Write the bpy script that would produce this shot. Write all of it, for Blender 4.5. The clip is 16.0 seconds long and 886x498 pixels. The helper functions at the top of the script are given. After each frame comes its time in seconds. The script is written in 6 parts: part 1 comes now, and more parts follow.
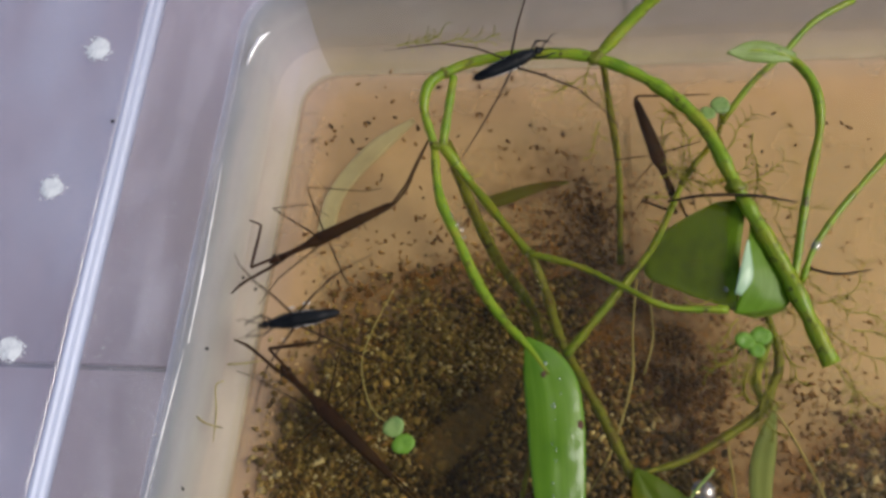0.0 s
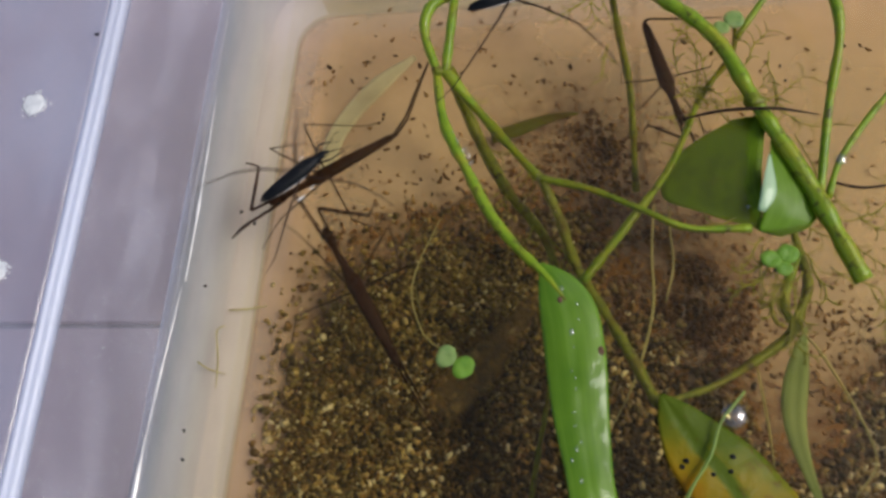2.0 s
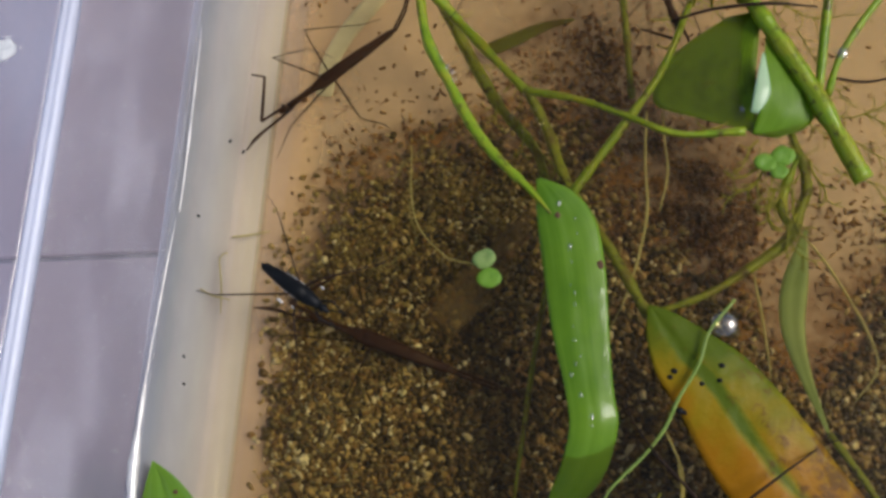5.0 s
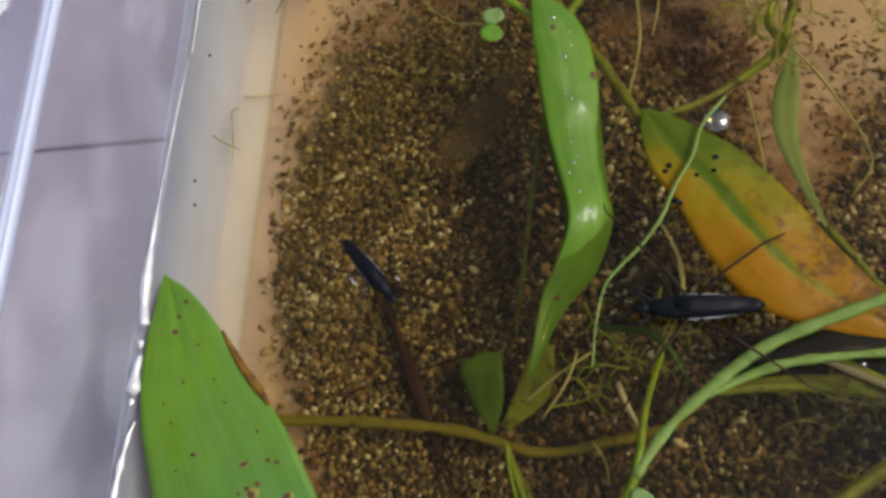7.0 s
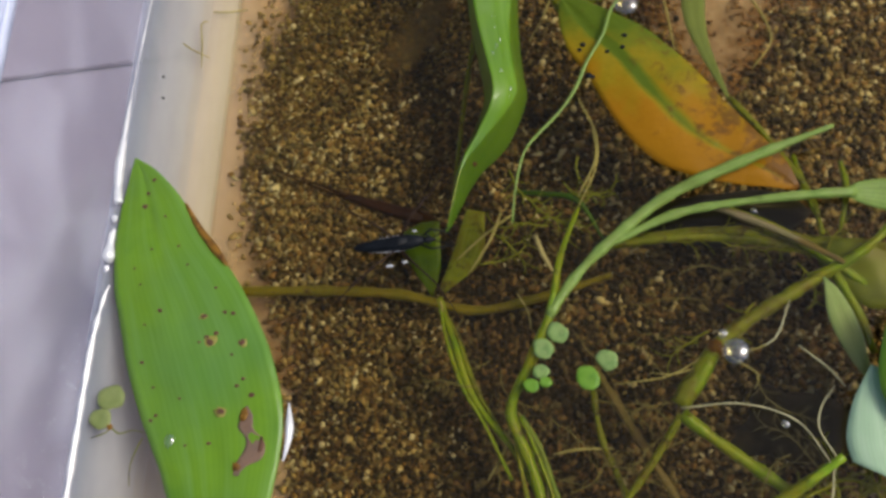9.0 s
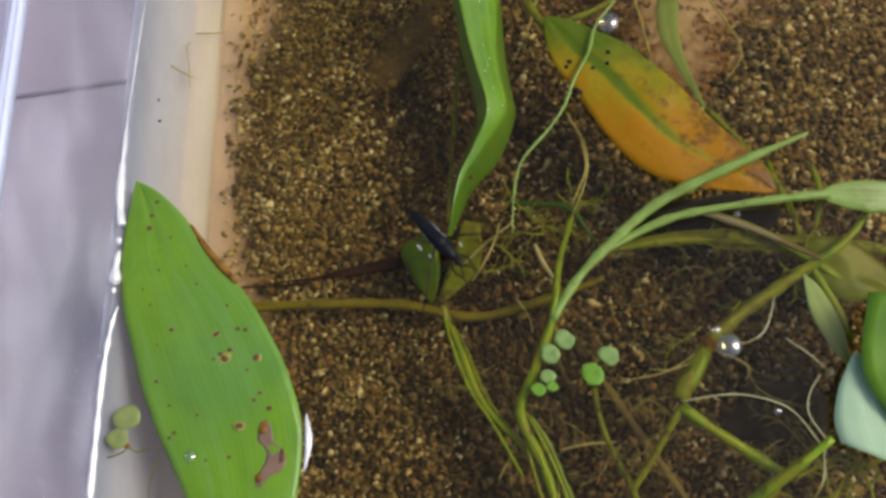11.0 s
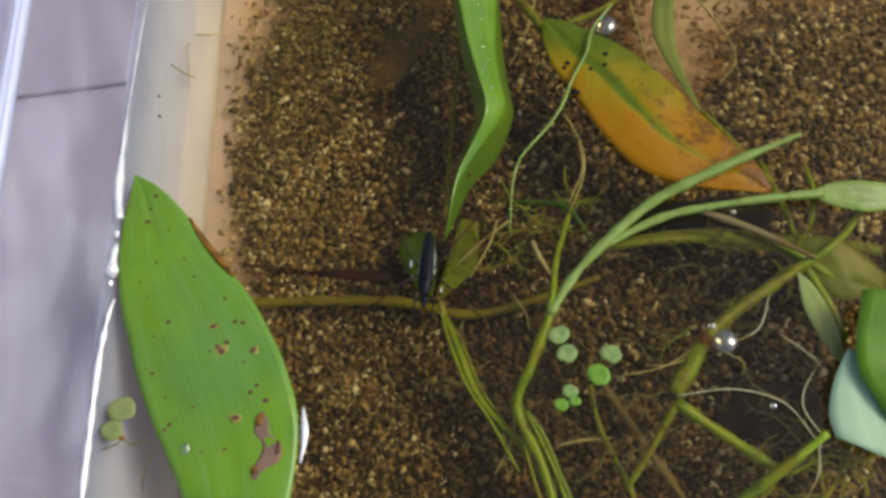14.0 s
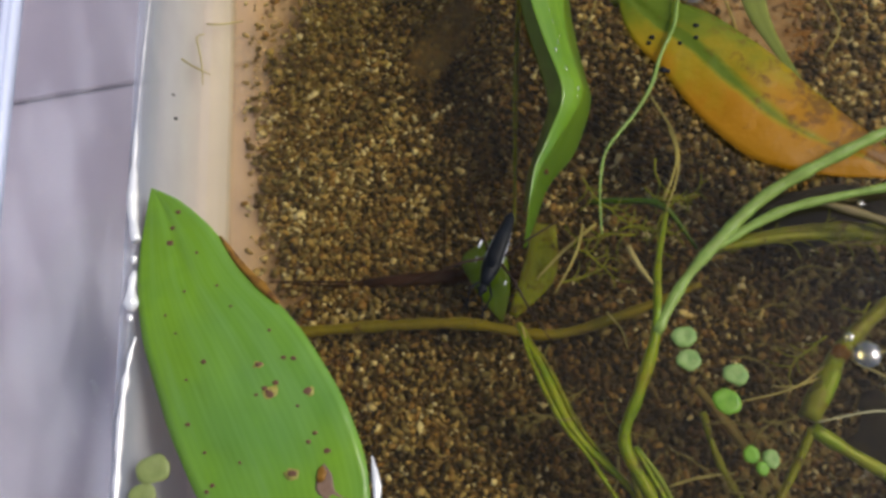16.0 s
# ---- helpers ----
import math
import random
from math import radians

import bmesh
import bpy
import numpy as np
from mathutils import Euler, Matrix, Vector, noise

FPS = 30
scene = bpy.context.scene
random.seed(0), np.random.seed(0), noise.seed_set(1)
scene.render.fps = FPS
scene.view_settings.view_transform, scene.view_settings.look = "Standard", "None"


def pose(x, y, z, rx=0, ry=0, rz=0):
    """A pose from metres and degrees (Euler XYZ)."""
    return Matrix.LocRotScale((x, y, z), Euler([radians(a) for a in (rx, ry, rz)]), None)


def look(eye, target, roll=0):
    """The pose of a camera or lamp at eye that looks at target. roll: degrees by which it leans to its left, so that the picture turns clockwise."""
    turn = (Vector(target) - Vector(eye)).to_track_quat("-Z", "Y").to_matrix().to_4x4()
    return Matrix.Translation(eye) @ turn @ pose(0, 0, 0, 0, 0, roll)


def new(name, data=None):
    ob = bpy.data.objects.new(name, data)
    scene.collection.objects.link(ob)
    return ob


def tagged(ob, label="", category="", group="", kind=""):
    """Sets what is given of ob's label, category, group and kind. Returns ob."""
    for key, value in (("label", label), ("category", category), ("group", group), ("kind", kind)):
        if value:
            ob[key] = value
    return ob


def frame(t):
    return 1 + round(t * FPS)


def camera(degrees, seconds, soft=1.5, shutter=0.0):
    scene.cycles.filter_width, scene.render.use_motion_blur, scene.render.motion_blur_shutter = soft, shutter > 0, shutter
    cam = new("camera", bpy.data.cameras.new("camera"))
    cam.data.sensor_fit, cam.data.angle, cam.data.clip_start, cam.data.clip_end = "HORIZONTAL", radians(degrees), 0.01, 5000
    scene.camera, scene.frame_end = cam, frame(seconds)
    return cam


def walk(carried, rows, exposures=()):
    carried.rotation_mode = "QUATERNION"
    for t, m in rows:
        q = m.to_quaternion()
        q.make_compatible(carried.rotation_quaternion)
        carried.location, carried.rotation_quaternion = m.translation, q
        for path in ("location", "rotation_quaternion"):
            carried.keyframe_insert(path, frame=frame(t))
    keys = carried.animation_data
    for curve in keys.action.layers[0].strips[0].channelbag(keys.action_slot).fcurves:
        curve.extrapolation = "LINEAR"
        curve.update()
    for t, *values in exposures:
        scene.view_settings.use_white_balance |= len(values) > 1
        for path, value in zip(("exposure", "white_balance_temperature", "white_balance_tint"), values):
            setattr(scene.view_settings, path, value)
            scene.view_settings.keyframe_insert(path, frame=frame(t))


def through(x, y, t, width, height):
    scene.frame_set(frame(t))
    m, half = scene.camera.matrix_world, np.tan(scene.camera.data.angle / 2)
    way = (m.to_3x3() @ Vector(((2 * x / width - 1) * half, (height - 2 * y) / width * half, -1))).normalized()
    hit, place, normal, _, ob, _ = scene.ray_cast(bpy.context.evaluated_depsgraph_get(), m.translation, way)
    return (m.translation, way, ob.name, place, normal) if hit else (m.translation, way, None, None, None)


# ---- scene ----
cam = camera(47.46, 16.0, soft=3.2, shutter=0.4)
PATH = [
    (0, -0.01601, 0.00223, 0.16269, 16.158, -1.459, 7.644),
    (0.5, -0.01526, -0.00078, 0.16171, 16.393, -1.286, 7.191),
    (1, -0.01485, -0.00079, 0.16148, 16.404, -1.160, 7.238),
    (1.5, -0.01581, -0.00314, 0.15173, 16.722, -1.106, 6.466),
    (2, -0.01430, -0.00870, 0.15203, 17.468, -0.367, 5.858),
    (2.5, -0.01276, -0.00932, 0.15567, 17.655, -0.078, 6.521),
    (3, -0.00517, -0.01019, 0.16070, 18.353, 1.076, 6.185),
    (3.2, -0.00489, -0.01469, 0.15939, 19.100, 1.268, 5.743),
    (5.3, 0.00241, -0.00508, 0.14963, 11.654, 6.189, 4.209),
    (5.5, 0.00354, -0.00979, 0.14760, 12.028, 6.494, 3.707),
    (6, 0.00535, -0.02231, 0.14521, 13.763, 7.401, 2.993),
    (6.5, 0.00805, -0.03256, 0.14623, 15.273, 8.040, 3.539),
    (7, 0.00742, -0.04366, 0.14567, 17.451, 7.849, 3.886),
    (7.5, 0.01370, -0.05306, 0.14718, 18.782, 9.246, 4.634),
    (8, 0.02260, -0.05949, 0.14772, 17.881, 10.547, 4.136),
    (8.5, 0.02561, -0.06424, 0.14910, 17.818, 10.513, 4.038),
    (10.8, 0.01114, -0.06639, 0.16039, 17.135, 6.327, 0.057),
    (11, 0.01212, -0.06609, 0.16039, 17.195, 6.076, 0.030),
    (11.5, 0.01234, -0.06652, 0.16021, 17.602, 5.636, 0.371),
    (12, 0.01107, -0.06823, 0.16077, 17.970, 5.488, 0.401),
    (12.5, 0.00878, -0.06773, 0.15935, 18.230, 5.325, 0.486),
    (13, 0.00958, -0.06827, 0.15735, 18.369, 6.167, 0.592),
    (13.5, 0.01118, -0.06868, 0.16002, 18.512, 5.771, 0.341),
    (14, 0.00982, -0.07181, 0.15965, 19.155, 4.956, 0.354),
    (14.5, 0.00543, -0.07441, 0.15880, 19.985, 4.315, -0.862),
    (15, 0.00258, -0.07407, 0.15615, 20.268, 4.133, -1.591),
    (15.5, -0.00355, -0.06886, 0.14664, 20.055, 4.237, -2.091),
    (16, -0.00671, -0.06272, 0.13977, 19.038, 3.876, -2.686),
]
EXPOSURE = [(0.0, -0.43), (5.5, -0.35), (8.5, -0.18), (11.0, -0.05), (16.0, -0.08)]
walk(cam, [(t, pose(x, y, z, rx, ry, rz)) for t, x, y, z, rx, ry, rz in PATH], EXPOSURE)

# ---- light ----
SUN_ELEVATION, SUN_TURN = 50, 84      # degrees; the turn is clockwise from +y
world = bpy.data.worlds.new("sky")
scene.world = world
world.use_nodes = True
wn = world.node_tree.nodes
sky = wn.new("ShaderNodeTexSky")
sky.sky_type, sky.sun_disc = "NISHITA", False
sky.sun_elevation, sky.sun_rotation = radians(SUN_ELEVATION), radians(SUN_TURN)
sky.air_density, sky.dust_density = 1.0, 4.0
wn["Background"].inputs[1].default_value = 0.14
world.node_tree.links.new(sky.outputs[0], wn["Background"].inputs[0])
sun = new("sun", bpy.data.lights.new("sun", "SUN"))
sun.data.energy, sun.data.angle, sun.data.color = 2.2, radians(24), (1.0, 0.975, 0.945)
sa, se = radians(SUN_TURN), radians(SUN_ELEVATION)
sun.matrix_world = look((math.sin(sa) * math.cos(se), math.cos(sa) * math.cos(se), math.sin(se)), (0, 0, 0))

# ---- sizes, in millimetres unless a name says otherwise ----
MM = 0.001
SURFACE = 18.0          # the water's surface over the tub's inner floor
RIM = 45.0
FLOOR = -12.0


# ---- materials ----
def material(name):
    m = bpy.data.materials.new(name)
    m.use_nodes = True
    nt = m.node_tree
    return m, nt, nt.nodes, nt.links, nt.nodes["Principled BSDF"]


def ramp(nodes, stops):
    r = nodes.new("ShaderNodeValToRGB")
    el = r.color_ramp.elements
    el.remove(el[1])
    el[0].position, el[0].color = stops[0][0], (*stops[0][1], 1)
    for pos, col in stops[1:]:
        el.new(pos).color = (*col, 1)
    return r


def noise_tex(nodes, scale, detail=4.0, rough=0.55):
    n = nodes.new("ShaderNodeTexNoise")
    n.inputs["Scale"].default_value, n.inputs["Detail"].default_value, n.inputs["Roughness"].default_value = scale, detail, rough
    return n


def object_coords(nodes, links, tex):
    tc = nodes.new("ShaderNodeTexCoord")
    links.new(tc.outputs["Object"], tex.inputs["Vector"])
    return tc


def bumped(nodes, links, bsdf, height, strength, distance):
    b = nodes.new("ShaderNodeBump")
    b.inputs["Strength"].default_value, b.inputs["Distance"].default_value = strength, distance
    links.new(height, b.inputs["Height"])
    links.new(b.outputs[0], bsdf.inputs["Normal"])
    return b


def mottled(name, stops, scale=300.0, fine=1500.0, rough=0.5, bump=0.3, depth=0.0002, spec=0.5):
    """A plain surface with noise at two scales."""
    m, nt, nodes, links, bsdf = material(name)
    a, b = noise_tex(nodes, scale), noise_tex(nodes, fine)
    object_coords(nodes, links, a), object_coords(nodes, links, b)
    mix = nodes.new("ShaderNodeMath")
    mix.operation = "MULTIPLY_ADD"
    mix.inputs[1].default_value, mix.inputs[2].default_value = 0.35, 0.0
    links.new(b.outputs["Fac"], mix.inputs[0])
    add = nodes.new("ShaderNodeMath")
    add.operation = "MULTIPLY_ADD"
    add.inputs[1].default_value = 0.65
    links.new(a.outputs["Fac"], add.inputs[0])
    links.new(mix.outputs[0], add.inputs[2])
    r = ramp(nodes, stops)
    links.new(add.outputs[0], r.inputs[0])
    links.new(r.outputs[0], bsdf.inputs["Base Color"])
    bsdf.inputs["Roughness"].default_value = rough
    bsdf.inputs["Specular IOR Level"].default_value = spec
    bumped(nodes, links, bsdf, b.outputs["Fac"], bump, depth)
    return m


def leafy(name, dark, light, old=None, rough=0.35, through=0.3, veins=26.0, patch=120.0, blotch=None, vein_mix=0.14, wet=0.0, streak=0.0, pale=(0.4, 0.5, 0.3), spots=(420.0, 0.62, 0.7)):
    """A leaf: colour by noise, fine lengthwise veins and pale streaks along its uv map, some light passing through."""
    m, nt, nodes, links, bsdf = material(name)
    tc = nodes.new("ShaderNodeTexCoord")
    n = noise_tex(nodes, patch)
    links.new(tc.outputs["Object"], n.inputs["Vector"])
    stops = [(0.3, dark), (0.7, light)]
    if old:
        stops = [(0.28, dark), (0.45, light), (0.72, old)]
    r = ramp(nodes, stops)
    links.new(n.outputs["Fac"], r.inputs[0])
    wave = nodes.new("ShaderNodeTexWave")
    wave.bands_direction = "X"
    wave.inputs["Scale"].default_value = veins / 6.283
    wave.inputs["Distortion"].default_value, wave.inputs["Detail"].default_value = 2.5, 3.0
    links.new(tc.outputs["UV"], wave.inputs["Vector"])
    mul = nodes.new("ShaderNodeMix")
    mul.data_type, mul.blend_type = "RGBA", "MULTIPLY"
    mul.inputs["Factor"].default_value = vein_mix
    links.new(r.outputs[0], mul.inputs["A"])
    links.new(wave.outputs["Color"], mul.inputs["B"])
    colour = mul.outputs["Result"]
    if blotch:
        v = noise_tex(nodes, spots[0], 5.0, 0.65)
        links.new(tc.outputs["Object"], v.inputs["Vector"])
        vr = ramp(nodes, [(spots[1], (0, 0, 0)), (spots[2], (1, 1, 1))])
        links.new(v.outputs["Fac"], vr.inputs[0])
        bm_ = nodes.new("ShaderNodeMix")
        bm_.data_type = "RGBA"
        links.new(vr.outputs[0], bm_.inputs["Factor"])
        links.new(colour, bm_.inputs["A"])
        bm_.inputs["B"].default_value = (*blotch, 1)
        colour = bm_.outputs["Result"]
    if streak:
        mp = nodes.new("ShaderNodeMapping")
        mp.inputs["Scale"].default_value = (9.0, 1.6, 1.0)
        links.new(tc.outputs["UV"], mp.inputs["Vector"])
        sn = noise_tex(nodes, 1.0, 4.0, 0.6)
        links.new(mp.outputs[0], sn.inputs["Vector"])
        sr = ramp(nodes, [(0.45, (0, 0, 0)), (0.75, (streak,) * 3)])
        links.new(sn.outputs["Fac"], sr.inputs[0])
        sm = nodes.new("ShaderNodeMix")
        sm.data_type = "RGBA"
        links.new(sr.outputs[0], sm.inputs["Factor"])
        links.new(colour, sm.inputs["A"])
        sm.inputs["B"].default_value = (*pale, 1)
        colour = sm.outputs["Result"]
    links.new(colour, bsdf.inputs["Base Color"])
    bsdf.inputs["Roughness"].default_value, bsdf.inputs["Specular IOR Level"].default_value = rough, 0.25
    bsdf.inputs["Coat Weight"].default_value, bsdf.inputs["Coat Roughness"].default_value = wet * 0.5, 0.06
    if blotch:
        bumped(nodes, links, bsdf, v.outputs["Fac"], 0.5, 0.0005)
        links.new(bsdf.inputs["Normal"].links[0].from_socket, bsdf.inputs["Coat Normal"])
    else:
        bumped(nodes, links, bsdf, wave.outputs["Fac"], min(0.12, vein_mix), 0.0001)
    if wet > 0.9:
        drops = noise_tex(nodes, 420.0, 3.0)
        links.new(tc.outputs["Object"], drops.inputs["Vector"])
        film = nodes.new("ShaderNodeBump")
        film.inputs["Strength"].default_value, film.inputs["Distance"].default_value = 0.35, 0.0006
        links.new(drops.outputs["Fac"], film.inputs["Height"]), links.new(film.outputs[0], bsdf.inputs["Coat Normal"])
    tr = nodes.new("ShaderNodeBsdfTranslucent")
    links.new(colour, tr.inputs["Color"])
    sh = nodes.new("ShaderNodeMixShader")
    sh.inputs[0].default_value = through
    links.new(bsdf.outputs[0], sh.inputs[1])
    links.new(tr.outputs[0], sh.inputs[2])
    links.new(sh.outputs[0], nodes["Material Output"].inputs["Surface"])
    return m


def clear(name, tint, ior, haze=0.0, haze_colour=(0.8, 0.8, 0.8), ripple=0.0, ripple_scale=60.0, rough=0.02, gloss=None, stretch=(1, 1, 1), patchy=0.3, bands=None, edge=(0.3, 0.75)):
    """A clear sheet: light goes straight on with a tint, the gloss follows Fresnel; haze is the milky part."""
    m, nt, nodes, links, bsdf = material(name)
    nodes.remove(bsdf)
    t = nodes.new("ShaderNodeBsdfTransparent")
    t.inputs[0].default_value = (*tint, 1)
    d = nodes.new("ShaderNodeBsdfDiffuse")
    d.inputs[0].default_value = (*haze_colour, 1)
    g = nodes.new("ShaderNodeBsdfGlossy")
    g.inputs["Roughness"].default_value = rough
    f = nodes.new("ShaderNodeFresnel")
    f.inputs["IOR"].default_value = ior
    a, b = nodes.new("ShaderNodeMixShader"), nodes.new("ShaderNodeMixShader")
    a.inputs[0].default_value = haze
    links.new(t.outputs[0], a.inputs[1]), links.new(d.outputs[0], a.inputs[2])
    b.inputs[0].default_value = gloss or 0.0
    if gloss is None:
        links.new(f.outputs[0], b.inputs[0])
    links.new(a.outputs[0], b.inputs[1]), links.new(g.outputs[0], b.inputs[2])
    links.new(b.outputs[0], nodes["Material Output"].inputs["Surface"])
    if haze:
        n = noise_tex(nodes, 90.0, 5.0)
        tc, mp = nodes.new("ShaderNodeTexCoord"), nodes.new("ShaderNodeMapping")
        mp.inputs["Scale"].default_value = stretch
        links.new(tc.outputs["Object"], mp.inputs["Vector"])
        links.new(mp.outputs[0], n.inputs["Vector"])
        r = ramp(nodes, [(edge[0], (haze * (1 - patchy),) * 3), (edge[1], (haze * (1 + patchy),) * 3)])
        links.new(n.outputs["Fac"], r.inputs[0])
        links.new(r.outputs[0], a.inputs[0])
    # bands: haze colour by height, for a wall's refracted tone
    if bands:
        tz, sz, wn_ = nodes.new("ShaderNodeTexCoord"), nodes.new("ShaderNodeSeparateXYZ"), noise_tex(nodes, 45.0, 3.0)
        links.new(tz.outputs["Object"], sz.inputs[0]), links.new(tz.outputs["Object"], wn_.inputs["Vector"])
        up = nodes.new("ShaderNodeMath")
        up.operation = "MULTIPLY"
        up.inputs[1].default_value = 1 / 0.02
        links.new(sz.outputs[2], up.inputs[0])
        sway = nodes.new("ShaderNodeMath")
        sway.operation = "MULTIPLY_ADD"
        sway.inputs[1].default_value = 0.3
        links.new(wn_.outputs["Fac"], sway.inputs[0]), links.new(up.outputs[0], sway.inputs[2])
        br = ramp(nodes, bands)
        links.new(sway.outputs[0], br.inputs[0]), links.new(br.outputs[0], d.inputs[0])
    if ripple:
        n = noise_tex(nodes, ripple_scale, 2.0)
        object_coords(nodes, links, n)
        bp = nodes.new("ShaderNodeBump")
        bp.inputs["Strength"].default_value, bp.inputs["Distance"].default_value = ripple, 0.002
        links.new(n.outputs["Fac"], bp.inputs["Height"])
        links.new(bp.outputs[0], g.inputs["Normal"]), links.new(bp.outputs[0], f.inputs["Normal"])
    return m


def grains(name, stops, rough=0.6):
    """Loose grains, each with a colour of its own."""
    m, nt, nodes, links, bsdf = material(name)
    geo = nodes.new("ShaderNodeNewGeometry")
    r = ramp(nodes, stops)
    big = noise_tex(nodes, 110.0, 4.0, 0.6)
    object_coords(nodes, links, big)
    shift = nodes.new("ShaderNodeMath")
    shift.operation = "MULTIPLY_ADD"
    shift.inputs[1].default_value, shift.inputs[2].default_value = 1.1, -0.55
    links.new(big.outputs["Fac"], shift.inputs[0])
    drift = nodes.new("ShaderNodeMath")
    drift.operation = "ADD"
    links.new(geo.outputs["Random Per Island"], drift.inputs[0]), links.new(shift.outputs[0], drift.inputs[1])
    links.new(drift.outputs[0], r.inputs[0])
    n = noise_tex(nodes, 2500.0)
    object_coords(nodes, links, n)
    mul = nodes.new("ShaderNodeMix")
    mul.data_type, mul.blend_type = "RGBA", "MULTIPLY"
    mul.inputs["Factor"].default_value = 0.3
    links.new(r.outputs[0], mul.inputs["A"]), links.new(n.outputs["Color"], mul.inputs["B"])
    links.new(mul.outputs["Result"], bsdf.inputs["Base Color"])
    bsdf.inputs["Roughness"].default_value = rough
    return m


TILE = mottled("glazed_tile", [(0.3, (0.36, 0.312, 0.37)), (0.7, (0.42, 0.366, 0.43))], 25, 400, 0.35, 0.1)
GROUT = mottled("grout", [(0.3, (0.20, 0.19, 0.25)), (0.7, (0.30, 0.29, 0.34))], 200, 2000, 0.9)
# patchy bluish haze paints soft reflections into the upper wall
PLASTIC = clear("clear_plastic", (0.99, 0.99, 0.99), 1.45, 0.10, (0.72, 0.73, 0.88), gloss=0.03, stretch=(1.6, 0.6, 1.2), patchy=0.7, edge=(0.46, 0.68))
# bands paint the refracted cream to grey-blue gradient into the wall's colour
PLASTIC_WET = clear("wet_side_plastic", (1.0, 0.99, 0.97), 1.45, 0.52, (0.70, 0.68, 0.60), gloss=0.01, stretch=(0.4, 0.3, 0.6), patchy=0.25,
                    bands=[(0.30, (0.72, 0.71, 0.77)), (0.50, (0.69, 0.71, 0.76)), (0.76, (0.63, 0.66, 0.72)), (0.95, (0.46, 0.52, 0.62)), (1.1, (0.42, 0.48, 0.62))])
PLASTIC_FILLET = clear("thick_edge_plastic", (1.0, 0.99, 0.97), 1.45, 0.46, (0.77, 0.72, 0.77), gloss=0.004, stretch=(0.5, 0.2, 0.5))
# dark haze paints the bottom's refracted edge as a thin line
CREASE = clear("refracted_edge_line", (1.0, 0.98, 0.94), 1.33, 0.26, (0.34, 0.26, 0.18), gloss=0.004, stretch=(0.4, 0.15, 0.4), patchy=0.8)
PLASTIC_BASE = clear("clear_base_plastic", (1.0, 0.985, 0.95), 1.45, 0.35, (0.85, 0.63, 0.55), gloss=0.01, stretch=(0.6, 0.6, 0.6))
# bluish, patchy haze paints the sky's reflection into the rim
PLASTIC_RIM = clear("clear_rim_plastic", (0.985, 0.98, 1.0), 1.5, 0.17, (0.68, 0.72, 0.90), gloss=0.06, stretch=(0.9, 0.4, 1.0), rough=0.1, patchy=0.95)
# whitish haze paints the highlight along the bead
PLASTIC_BEAD = clear("bead_plastic", (0.97, 0.98, 1.0), 1.5, 0.36, (0.72, 0.80, 1.0), gloss=0.08, stretch=(0.3, 0.08, 1.0), rough=0.4, patchy=0.5)
WATER = clear("tea_stained_water", (0.945, 0.89, 0.60), 1.33, 0.004, (0.50, 0.46, 0.38), ripple=0.12, stretch=(0.5, 0.3, 0.5), patchy=0.95)
MARGIN = [clear("margin_water", (0.945 + 0.035 * k, 0.89 + 0.08 * k, 0.60 + 0.33 * k), 1.33, 0.004, (0.50, 0.46, 0.38), ripple=0.12, stretch=(0.5, 0.3, 0.5), patchy=0.95) for k in (0.15, 0.3, 0.45, 0.6, 0.75, 1.0)]
# mostly white haze: paints the window's reflection in the water's edge
EDGE_GLINT = clear("painted_edge_glint", (0.98, 0.98, 0.98), 2.0, 0.75, (0.97, 0.98, 1.0), rough=0.2, gloss=0.3)
# pale haze puts the water line's shine into its colour
MENISCUS = clear("water_edge", (0.98, 0.98, 0.97), 1.33, 0.1, (0.80, 0.84, 0.92), rough=0.15, gloss=0.06)
FILM = clear("translucent_film", (1.0, 0.99, 0.97), 1.4, 0.5, (0.8, 0.77, 0.68), gloss=0.02)
ROT_FILM = clear("decayed_leaf_film", (0.92, 0.86, 0.74), 1.4, 0.24, (0.26, 0.19, 0.10), gloss=0.01, stretch=(2, 2, 2), patchy=0.8)
# tint of a sheet added to darken and warm the back wall
BACK_TINT = clear("brownish_tint", (0.985, 0.955, 0.87), 1.33, 0.13, (0.44, 0.37, 0.22), gloss=0.004, stretch=(0.5, 0.5, 0.8), patchy=0.9)
BUBBLE = clear("bubble_film", (0.97, 0.97, 0.97), 1.45, gloss=0.22, rough=0.1)
SAND = grains("sand_grains", [(0.0, (0.08, 0.045, 0.017)), (0.18, (0.15, 0.088, 0.032)), (0.32, (0.29, 0.155, 0.046)), (0.46, (0.28, 0.19, 0.073)), (0.58, (0.29, 0.23, 0.115)), (0.72, (0.45, 0.30, 0.12)), (0.86, (0.56, 0.43, 0.22)), (0.96, (0.82, 0.72, 0.54))])
SAND_DARK = grains("dark_grains", [(0.0, (0.018, 0.010, 0.004)), (0.45, (0.042, 0.024, 0.008)), (0.8, (0.080, 0.045, 0.014)), (0.93, (0.16, 0.08, 0.024)), (1.0, (0.28, 0.17, 0.065))])
SILT = mottled("silt", [(0.3, (0.11, 0.07, 0.028)), (0.7, (0.23, 0.15, 0.066))], 160, 2500, 0.9)
FLAKES = grains("debris_flakes", [(0.0, (0.06, 0.024, 0.008)), (0.4, (0.15, 0.062, 0.018)), (0.75, (0.25, 0.12, 0.036)), (1.0, (0.40, 0.23, 0.09))])
